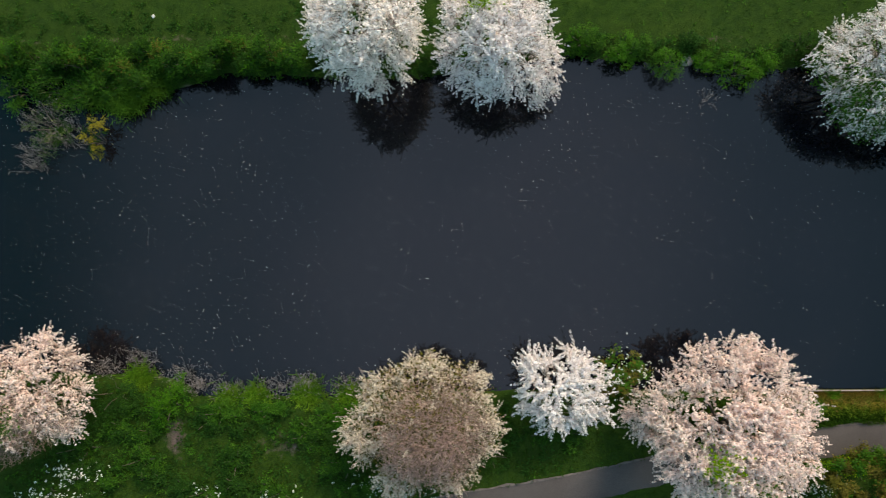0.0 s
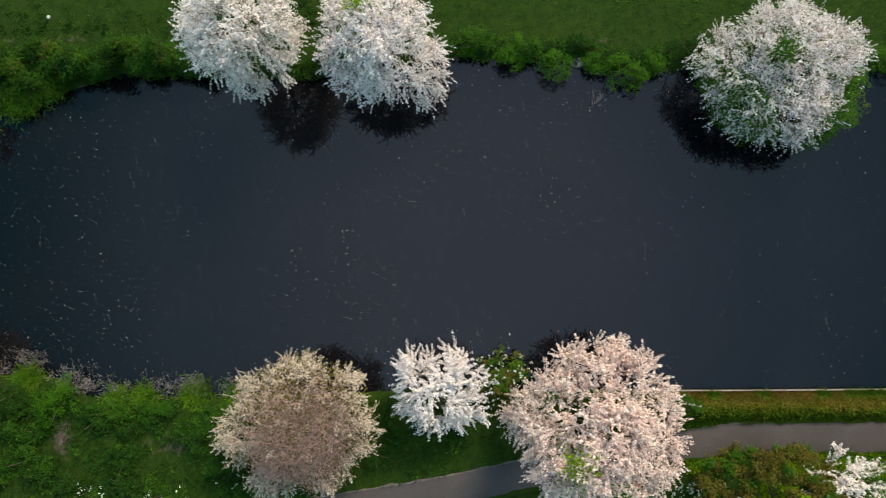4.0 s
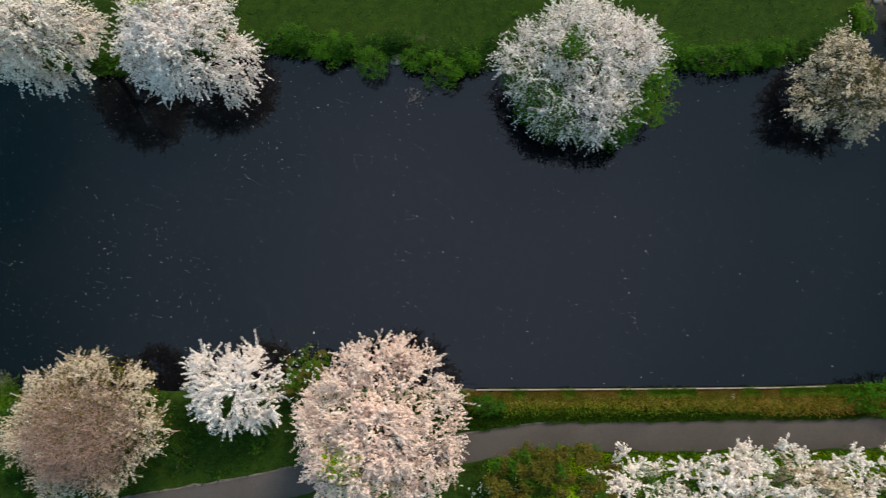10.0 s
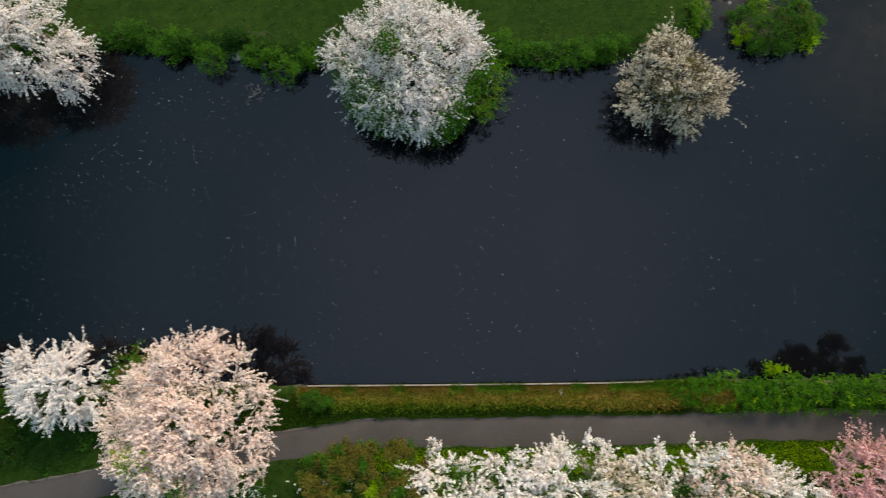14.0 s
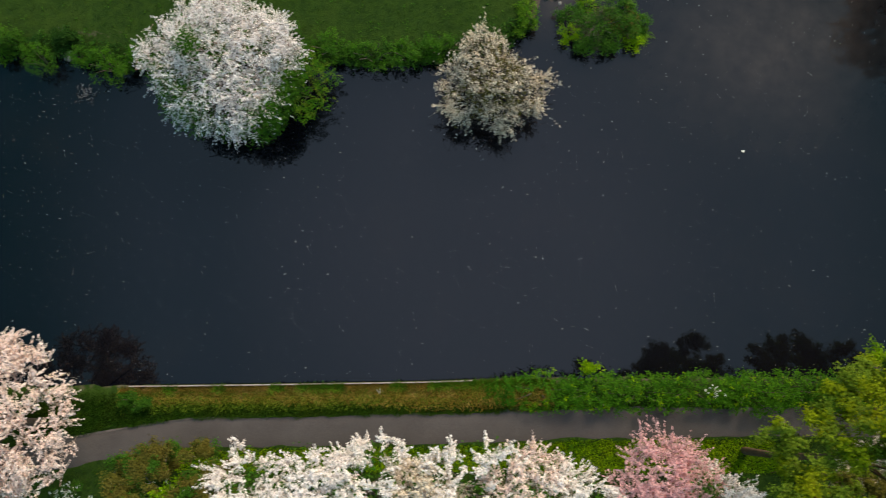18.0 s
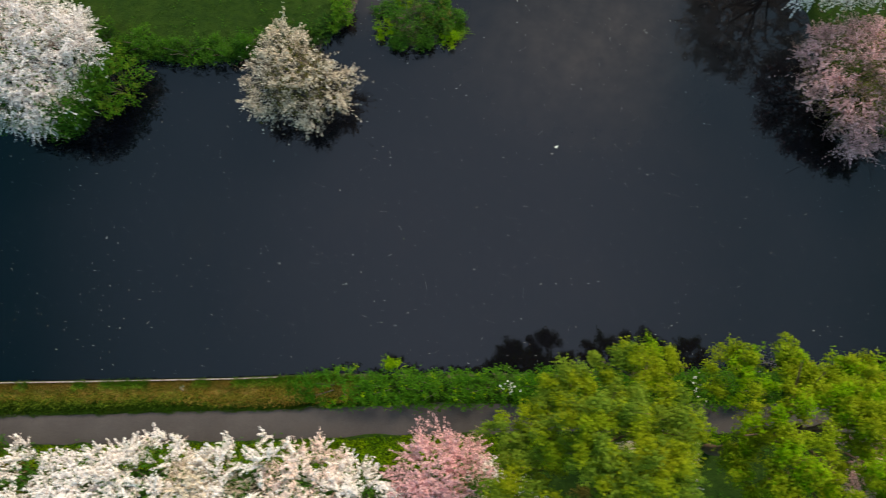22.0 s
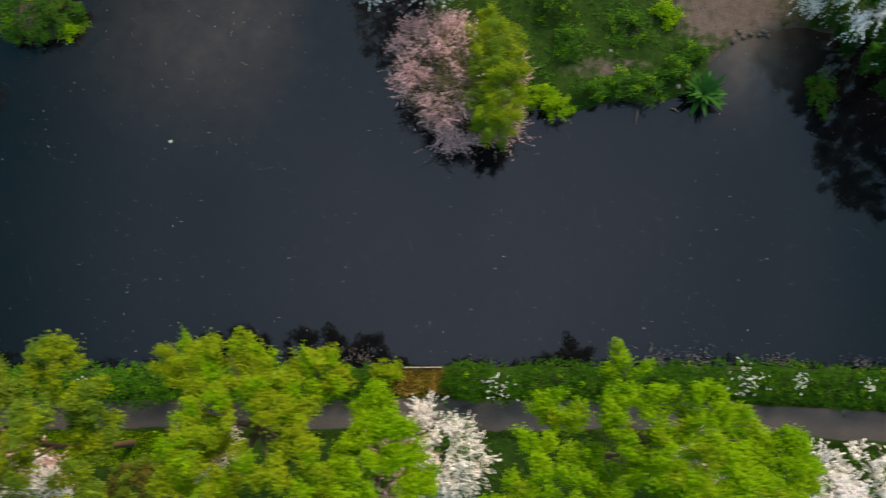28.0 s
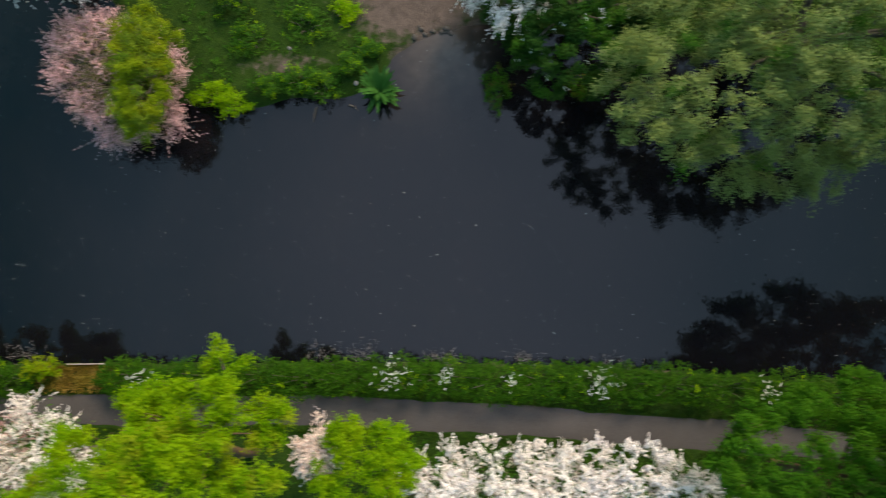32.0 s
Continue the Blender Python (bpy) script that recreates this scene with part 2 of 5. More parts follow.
# ---- building helpers ----
def mesh_from(verts, polys, material, smooth=False):
    """A mesh of equal-sided polygons from numpy arrays."""
    verts, polys = np.asarray(verts, dtype=np.float32), np.asarray(polys, dtype=np.int32)
    me = bpy.data.meshes.new("mesh")
    me.vertices.add(len(verts))
    me.vertices.foreach_set("co", verts.ravel())
    k = polys.shape[1]
    me.loops.add(polys.size)
    me.loops.foreach_set("vertex_index", polys.ravel())
    me.polygons.add(len(polys))
    me.polygons.foreach_set("loop_start", np.arange(0, polys.size, k, dtype=np.int32))
    me.polygons.foreach_set("loop_total", np.full(len(polys), k, dtype=np.int32))
    if smooth:
        me.polygons.foreach_set("use_smooth", np.ones(len(polys), dtype=bool))
    me.update(calc_edges=True)
    me.materials.append(material)
    return me


def part(name, me, parent=None, label="", kind=""):
    ob = new(name, me)
    ob.data.name = name
    if parent:
        ob.parent = parent
    return tagged(ob, label, kind=kind)


def thing(name, place, label, category, group="", kind=""):
    ob = new(name)
    ob.empty_display_size = 0.3
    ob.location = place
    return tagged(ob, label, category, group, kind)


def unit(v):
    return v / np.maximum(np.linalg.norm(v, axis=-1, keepdims=True), 1e-9)


def sphere_ways(rng, n, low=-1.0):
    z = rng.uniform(low, 1, n)
    a = rng.uniform(0, 2 * np.pi, n)
    r = np.sqrt(np.maximum(0, 1 - z * z))
    return np.stack([r * np.cos(a), r * np.sin(a), z], 1)


def leaves(rng, places, normals, size, aspect=0.6, bend=0.25, along=None):
    """Bent rhombic leaves or petals: four vertices each."""
    n = unit(normals)
    t1 = rng.normal(size=n.shape) if along is None else along + rng.normal(size=n.shape) * 0.25
    t1 = unit(t1 - n * (t1 * n).sum(1, keepdims=True))
    t2 = np.cross(n, t1)
    s = np.asarray(size).reshape(-1, 1)
    lift = n * s * bend
    v = np.stack([places - t1 * s, places - t2 * s * aspect + lift, places + t1 * s, places + t2 * s * aspect + lift], 1)
    return v.reshape(-1, 3)


def petals(rng, places, normals, size):
    """Small three-cornered petals, one face each."""
    n = unit(normals)
    t1 = rng.normal(size=n.shape)
    t1 = unit(t1 - n * (t1 * n).sum(1, keepdims=True)) * np.asarray(size).reshape(-1, 1)
    t2 = np.cross(n, t1) * 0.87
    return np.stack([places + t1, places - t1 * 0.5 + t2, places - t1 * 0.5 - t2], 1).reshape(-1, 3)


def petal_mesh(verts, material):
    return mesh_from(verts, np.arange(len(verts)).reshape(-1, 3), material)


def leaf_mesh(verts, material):
    return mesh_from(verts, np.arange(len(verts)).reshape(-1, 4), material)


def rods(a, b, ra, rb):
    """Three-sided tapered rods from a to b, as one bunch."""
    d = unit(b - a)
    up = np.where(np.abs(d[:, 2:3]) > 0.9, np.array([[1.0, 0, 0]]), np.array([[0, 0, 1.0]]))
    u = unit(np.cross(d, up))
    w = np.cross(d, u)
    vs = []
    for r, p in ((ra, a), (rb, b)):
        for k in range(3):
            q = 2 * np.pi * k / 3
            vs.append(p + (u * np.cos(q) + w * np.sin(q)) * np.asarray(r).reshape(-1, 1))
    v = np.stack(vs, 1)
    base = np.arange(len(a))[:, None, None] * 6
    f = np.array([[0, 1, 4, 3], [1, 2, 5, 4], [2, 0, 3, 5]])[None] + base
    return v.reshape(-1, 3), f.reshape(-1, 4)


def tube(points, radii, material, sides=8):
    """A tapered, bent tube."""
    pts = np.array(points, dtype=float)
    d = unit(np.gradient(pts, axis=0))
    side = np.array([1.0, 0.2, 0.1])
    vs = []
    for p, t, r in zip(pts, d, radii):
        u = unit(np.cross(t, side))
        w = np.cross(t, u)
        for k in range(sides):
            q = 2 * np.pi * k / sides
            vs.append(p + (u * math.cos(q) + w * math.sin(q)) * r * (1 + 0.12 * math.sin(3 * q + p[2] * 4)))
    f = [(i * sides + k, i * sides + (k + 1) % sides, (i + 1) * sides + (k + 1) % sides, (i + 1) * sides + k)
         for i in range(len(pts) - 1) for k in range(sides)]
    return mesh_from(vs, f, material, True)


def lump_radius(ways, lumps, width, low, high):
    """How far a lumpy crown reaches in each direction, as a share of its radius."""
    best = np.full(len(ways), 0.0)
    for way, weight in lumps:
        best = np.maximum(best, weight * np.exp(-((1 - ways @ way) / width)))
    return low + (high - low) * best


# ---- the lie of the land ----
NEAR_BANK = [(-400, -4), (-60, -3.6), (-30, -3.2), (-22, -3.1), (-17, -3.3), (-14.5, -3.1), (-12.5, -3.6), (-11.3, -4.3), (-9.3, -4.5), (-7, -4.2),
             (-5.4, -4.6), (-3, -4.2), (2, -4.0), (9, -3.9), (20, -3.78), (27.5, -3.68), (35, -3.55), (39, -3.4), (53, -3.35),
             (65, -3.25), (80, -3.3), (86, -3.45), (93, -3.75), (104, -4.5), (140, -5), (500, -6)]
FAR_BANK = [(500, 8), (140, 9.5), (104, 11), (97, 12.6), (92, 13.4), (89, 13.9), (86, 14.3), (84.4, 14.6), (82, 13.9), (80, 12.9), (79.2, 11.4),
            (77.7, 10.5), (75, 10.6), (72.7, 10.0), (70.5, 10.4), (68, 10.3), (66.4, 10.7), (66.0, 12.4), (65.2, 15), (64.0, 19), (62.6, 24),
            (58, 31), (51, 35), (44.5, 31), (41.3, 24), (40.9, 17), (40.2, 15.4), (38.8, 14.2), (36, 13.7), (33, 13.2), (30, 13.4), (24, 13.7),
            (20.5, 13.6), (17.5, 13.5), (15.5, 14.1), (12, 14.0), (8.7, 14.5), (1, 13.4), (-5.5, 13.4), (-10.7, 13.6), (-13, 12.9), (-15.5, 12.4),
            (-17.5, 12.6), (-19, 13.4), (-24, 13.8), (-40, 13.5), (-400, 13)]
SHORE = np.array(NEAR_BANK + FAR_BANK, dtype=float)


def shore_distance(x, y):
    """Metres from the water's edge: positive on land, negative on the water."""
    best = np.full(x.shape, 1e9)
    inside = np.zeros(x.shape, dtype=bool)
    a = SHORE
    b = np.roll(SHORE, -1, axis=0)
    for (ax, ay), (bx, by) in zip(a, b):
        ex, ey = bx - ax, by - ay
        u = np.clip(((x - ax) * ex + (y - ay) * ey) / (ex * ex + ey * ey), 0, 1)
        best = np.minimum(best, np.hypot(x - ax - u * ex, y - ay - u * ey))
        if ay != by:
            cross = ((ay > y) != (by > y)) & (x < (bx - ax) * (y - ay) / (by - ay) + ax)
            inside ^= cross
    return np.where(inside, -best, best)


def wobble(x, y, k=1.0):
    return (np.sin(x * 1.7 * k + 1.3) * np.cos(y * 2.1 * k - 0.4) + 0.6 * np.sin(x * 3.9 * k - y * 2.7 * k) + 0.4 * np.cos(x * 7.3 * k + y * 5.1 * k)) / 2


RAMP = (81.8, 14.6)
ISLET = (44.3, 15.3)


def ground_height(x, y):
    d = shore_distance(x, y)
    straight = np.clip((x - 19) / 2, 0, 1) * np.clip((40 - x) / 2, 0, 1) * (y < 5)
    d = d + 0.16 * wobble(x, y) * (1 - straight)
    islet = 1.9 - np.hypot((x - ISLET[0]) / 1.15, (y - ISLET[1]) / 0.78)
    ramp = np.exp(-(((x - RAMP[0]) / 2.6) ** 2 + ((y - RAMP[1]) / 3.0) ** 2))
    mud = np.exp(-(((x - 41.6) / 1.2) ** 2 + ((y - 17.2) / 1.4) ** 2))
    bank = 0.36 * np.clip((d + 0.05) / 0.55, 0, 1)
    h = np.where(d > -0.05, bank, np.maximum(-1.2, (d + 0.05) * 0.8))
    h = np.where(d > 0, h * (1 - 0.75 * ramp), h)
    h = h + np.clip(d - 1, 0, 40) * 0.012 * np.where(d > 0, 1, 0) + 0.035 * wobble(x, y, 0.35) * (d > 0.6)
    h = np.maximum(h, np.clip(0.4 * (islet - 0.25), -1.2, 0.3))
    h = np.maximum(h, -0.6 + 0.66 * mud)
    return h


def land_z(x, y):
    return float(ground_height(np.array([float(x)]), np.array([float(y)]))[0])


def soil_share(x, y):
    d = shore_distance(x, y)
    s = 0.75 * np.exp(-(((x - 81.2) / 4.2) ** 2 + ((y - 15.4) / 2.2) ** 2))
    s += 0.6 * np.exp(-(((x + 12.4) / 0.6) ** 2 + ((y + 6.4) / 1.3) ** 2))
    s += 0.42 * np.exp(-(((x + 6.5) / 1.6) ** 2 + ((y + 6.8) / 0.8) ** 2))
    # shaded gap behind the west thicket, coloured in as a streak of soil
    s += 0.3 * np.exp(-(((y - 15.6 - 0.01 * x - 0.12 * np.sin(x * 1.3)) / 0.34) ** 2)) * (x < -3)
    s += 0.35 * np.exp(-(((x - 16.5) / 2.2) ** 2 + ((y - 15.0) / 0.4) ** 2))
    s += 0.45 * np.exp(-(((x - 74) / 3.0) ** 2 + ((y - 12.2) / 0.9) ** 2))
    s += 0.7 * np.exp(-(((x - 41.8) / 1.6) ** 2 + ((y - 17.0) / 1.6) ** 2))
    s += 0.3 * (d < 0.1)
    return np.clip(s, 0, 0.8)


def graded(lo, hi, step, far):
    inner = np.arange(lo, hi + 1e-6, step)
    out = []
    g, p = step * 2, 0.0
    while p < far:
        p += g
        g *= 1.5
        out.append(p)
    out = np.array(out)
    return np.concatenate([(lo - out)[::-1], inner, hi + out])


gx, gy = graded(-30, 112, 0.55, 1800), graded(-16, 28, 0.42, 1800)
X, Y = np.meshgrid(gx, gy)
Z = ground_height(X.ravel(), Y.ravel())
cols, rows_n = len(gx), len(gy)
idx = np.arange(cols * rows_n).reshape(rows_n, cols)
quads = np.stack([idx[:-1, :-1], idx[:-1, 1:], idx[1:, 1:], idx[1:, :-1]], -1).reshape(-1, 4)
ground_mesh = mesh_from(np.stack([X.ravel(), Y.ravel(), Z], 1), quads, GROUND, True)
soil = ground_mesh.attributes.new("soil", "FLOAT", "POINT")
soil.data.foreach_set("value", soil_share(X.ravel(), Y.ravel()).astype(np.float32))
tagged(part("ground", ground_mesh), "mown green turf banks with bare soil at the waterside", "ground", kind="structure")

# open water, with silt stirred up over the shallows
wx, wy = graded(-30, 112, 0.7, 1700), np.concatenate([np.arange(-6.5, 38, 0.7), [45, 60]])
WX, WY = np.meshgrid(wx, wy)
idx = np.arange(WX.size).reshape(WX.shape)
quads = np.stack([idx[:-1, :-1], idx[:-1, 1:], idx[1:, 1:], idx[1:, :-1]], -1).reshape(-1, 4)
water_mesh = mesh_from(np.stack([WX.ravel(), WY.ravel(), np.zeros(WX.size)], 1), quads, WATER)
silt_and_sheen = 0.95 * np.exp(-(((WX - 82.3) / 2.5) ** 2 + ((WY - 13.9) / 3.0) ** 2)) + 0.3 * np.exp(-(((WX - 53.5) / 6.0) ** 2 + ((WY - 14.6) / 4.4) ** 2))
silt_and_sheen = silt_and_sheen * (1 + 0.25 * wobble(WX, WY, 0.6)) + 0.5 * np.exp(-(((WX - 42) / 1.6) ** 2 + ((WY - 17.4) / 1.6) ** 2))
# no silt here: brighter sky reflection along the canal, put into the water colour
silt_and_sheen = silt_and_sheen + np.interp(WX, [-20, 5, 22, 36, 48, 90], [0.03, 0.03, 0.0, 0.02, 0.04, 0.04])
water_mesh.attributes.new("silt_and_sheen", "FLOAT", "POINT").data.foreach_set("value", np.clip(silt_and_sheen, 0, 1).ravel().astype(np.float32))
tagged(part("water", water_mesh), "still dark canal water mirroring the evening sky", "water", kind="structure")


# ---- the footpath ----
def path_mid(x):
    knots = [(-30, -19), (-10, -13.2), (1, -10.1), (5, -9.45), (9, -8.6), (13.4, -7.75), (18, -6.75), (22, -6.15), (28, -6.0), (37, -5.85), (42, -5.62), (46, -5.5),
             (60, -5.5), (75, -5.6), (80, -5.75), (86, -6.15), (95, -6.85), (115, -8.6), (160, -12)]
    kx, ky = zip(*knots)
    return np.interp(x, kx, ky)


px = np.arange(-30, 160, 0.35)
pm = np.convolve(np.pad(path_mid(px), 6, mode="edge"), np.ones(13) / 13, "valid")
across = np.linspace(-1, 1, 7)
half = 0.76
v, soft_edge = [], np.random.default_rng(3)
pz = ground_height(px, pm)
for x, m, base_z in zip(px, pm, pz):
    e1, e2 = 0.05 * np.sin(x * 0.6) + 0.02 * soft_edge.normal(), 0.05 * np.cos(x * 0.5) + 0.02 * soft_edge.normal()
    bulge = 0.28 * math.exp(-((x - 39.3) / 0.9) ** 2)
    for a in across:
        y = m + a * half + (e1 + bulge if a == 1 else 0) + (e2 if a == -1 else 0)
        v.append((x, y, base_z + 0.05 - 0.05 * abs(a) ** 4))
n = len(across)
f = [(i * n + k, i * n + k + n, i * n + k + n + 1, i * n + k + 1) for i in range(len(px) - 1) for k in range(n - 1)]
tagged(part("path", mesh_from(v, np.array(f)[:, ::-1], TARMAC, True)), "narrow worn grey tarmac footpath along the canal", "path", kind="structure")


# loose gravel along the waterside of the tarmac
gx = px[px < 24]
gm, gz = pm[:len(gx)], pz[:len(gx)]
inner = gm + half - 0.05 + 0.05 * np.sin(gx * 0.6)
wide = 0.06 + 0.12 * np.abs(wobble(gx, gm, 0.8))
v = np.stack([np.column_stack([gx, inner, gz + 0.032]), np.column_stack([gx, inner + wide * 0.5, gz + 0.036]), np.column_stack([gx, inner + wide, gz - 0.01])], 1).reshape(-1, 3)
f = np.array([(i * 3 + k + 3, i * 3 + k + 4, i * 3 + k + 1, i * 3 + k) for i in range(len(gx) - 1) for k in range(2)])
tagged(part("gravel_edge", mesh_from(v, f, GRAVEL, True)), "ragged strip of pale gravel beside the tarmac", "gravel", kind="structure")

# ---- trees ----
def timber(tree, rng, foot, centre, radii, trunk_r, limbs, stems=1, stuff=BARK):
    """Trunk and limbs of a tree, in the tree's own space (foot at the origin)."""
    c = np.array(centre) - np.array(foot)
    rx, ry, rz = radii
    for s in range(stems):
        lean = np.array([rng.normal() * 0.25 * (s > 0), rng.normal() * 0.25 * (s > 0), 0])
        top = c + np.array([0, 0, -0.25 * rz]) + lean * 2
        pts = [np.array([0, 0, -0.35]) + lean * 0.4]
        for u in (0.12, 0.35, 0.65, 1.0):
            pts.append(top * np.array([u ** 1.3, u ** 1.3, u]) + rng.normal(size=3) * 0.06 * np.array([1, 1, 0]))
        tr = trunk_r / (1 + 0.35 * (stems - 1))
        part("trunk", tube(pts, [tr * 1.35, tr * 1.1, tr, tr * 0.8, tr * 0.55], stuff), tree)
        forks = pts
    for k in range(limbs):
        a = 2 * np.pi * (k + rng.uniform(-0.3, 0.3)) / limbs
        e = rng.uniform(0.1, 0.9)
        way = np.array([math.cos(a) * math.cos(e), math.sin(a) * math.cos(e), math.sin(e) * 1.0])
        tip = c + way * np.array(radii) * rng.uniform(0.6, 0.78)
        start = forks[3] + (forks[4] - forks[3]) * rng.uniform(0, 1)
        mid = (start + tip) / 2 + np.array([0, 0, 0.12 * rz]) + rng.normal(size=3) * 0.15
        pts = [start * (1 - u) ** 2 + 2 * u * (1 - u) * mid + u * u * tip for u in np.linspace(0, 1, 6)]
        r0 = trunk_r * rng.uniform(0.38, 0.5)
        part("limb", tube(pts, np.linspace(r0, 0.02, 6), stuff, 6), tree)


def make_lobes(rng, c, radii, count):
    """A crown is several overlapping lobes: one on top and a ring of others."""
    R = np.array(radii)
    lobes = [(c + np.array([0, 0, 0.22]) * R, R * np.array([1, 1, 0.9]) * rng.uniform(0.62, 0.72))]
    for k in range(count):
        a = 2 * np.pi * (k + rng.uniform(-0.3, 0.3)) / count
        out = rng.uniform(0.36, 0.64)
        lobes.append((c + np.array([math.cos(a) * out, math.sin(a) * out, rng.uniform(-0.42, 0.22)]) * R, R * rng.uniform(0.38, 0.6)))
    # fit the whole into the crown's box
    lo = np.min([m - r for m, r in lobes], axis=0)
    hi = np.max([m + r for m, r in lobes], axis=0)
    size = 2.02 * R / (hi - lo)
    shift = c - (lo + hi) / 2 * np.array([1, 1, 0]) - c * np.array([0, 0, 1])
    return [((m + shift - c) * np.array([*size[:2], 1]) + c, r * np.array([*size[:2], 0.95])) for m, r in lobes]


def lobe_extent(w, c, lobes):
    """How far the lobes reach from c in each direction."""
    best = np.full(len(w), 0.3)
    for mid, r in lobes:
        o = (c - mid) / r
        d = w / r
        A, B, C = (d * d).sum(1), (d * o).sum(1), (o * o).sum() - 1
        q = B * B - A * C
        best = np.maximum(best, np.where(q > 0, (-B + np.sqrt(np.maximum(q, 0))) / A, 0))
    return best


def lobe_surface(rng, lobes, n, low):
    """Points on the outside of the lobes, with the way outward and each one's lobe."""
    w = sphere_ways(rng, n * 4, low)
    weight = np.array([r[0] * r[1] for _, r in lobes])
    k = rng.choice(len(lobes), n * 4, p=weight / weight.sum())
    mids, rs = np.array([m for m, _ in lobes]), np.array([r for _, r in lobes])
    p = mids[k] + w * rs[k]
    ok = np.ones(len(p), dtype=bool)
    for j, (m, r) in enumerate(lobes):
        ok &= (k == j) | (np.linalg.norm((p - m) / r, axis=1) > 0.9)
    pick = np.nonzero(ok)[0][:n]
    return w[pick], k[pick]


def make_lumps(rng, count, low=-0.3):
    return [(w, rng.uniform(0.75, 1.0)) for w in sphere_ways(rng, count, low)]


def fans(rng, lobes, n, length, rise, low, reach=(0.7, 1.0), fan=0.55, group=9, twig=1.0, centre=None, wild=(0.07, 1.45)):
    """Shoots in fans: each fan sits along the end of one branch. Where each shoot begins, its way and length, and the branches' two ends."""
    ways, lobe = lobe_surface(rng, lobes, max(4, n // group), low)
    m = len(ways)
    mids, rs = np.array([v for v, _ in lobes])[lobe], np.array([v for _, v in lobes])[lobe]
    tips = mids + ways * rs * rng.uniform(*reach, m)[:, None]
    out = ways if centre is None else unit(ways * 0.5 + unit(tips - centre) * 0.6)
    stem = unit(out * 0.8 + np.array([0, 0, rise]) + rng.normal(size=(m, 3)) * 0.5)
    stem_long = twig * rng.uniform(0.6, 1.25, m)
    j = np.repeat(np.arange(m), group)
    u = np.tile(np.linspace(0.15, 1.0, group), m) + rng.uniform(-0.05, 0.05, m * group)
    base = tips[j] - stem[j] * (stem_long[j] * (1 - u))[:, None]
    side = rng.normal(size=(len(j), 3))
    side = unit(side - stem[j] * (side * stem[j]).sum(1, keepdims=True))
    spread = fan * rng.uniform(0.5, 1.3, len(j)) * np.where(u > 0.93, 0.25, 1.0)
    go = unit(stem[j] + side * spread[:, None] + np.array([0, 0, 0.3 * rise]))
    long = length * rng.uniform(0.55, 1.1, len(j)) * (1.12 - 0.3 * u) * np.where(rng.random(len(j)) < wild[0], wild[1], 1.0)
    return base, go, long, tips - stem * stem_long[:, None] * 1.1, tips


def along_shoot(rng, base, go, long, droop, per, fat, cluster=4, taper=0.5, start=0.1, bare=0.0):
    """Florets or leaves in clusters along the shoots, thinning out towards the tips."""
    knots = max(2, per // cluster)
    u = np.tile(np.linspace(start, 1, knots), len(base)) + rng.uniform(-0.4, 0.4, knots * len(base)) / knots
    k = np.repeat(np.arange(len(base)), knots)
    if bare:
        keep = rng.random(len(u)) > bare
        u, k = u[keep], k[keep]
    p = base[k] + go[k] * (long[k] * u)[:, None]
    p[:, 2] -= droop * (long[k] * u) ** 2
    r = fat * (1.1 - taper * u) * rng.uniform(0.7, 1.25, len(u))
    many = np.repeat(np.arange(len(u)), cluster)
    off = rng.normal(size=(len(many), 3))
    return p[many] + off * r[many][:, None], unit(off), k[many]


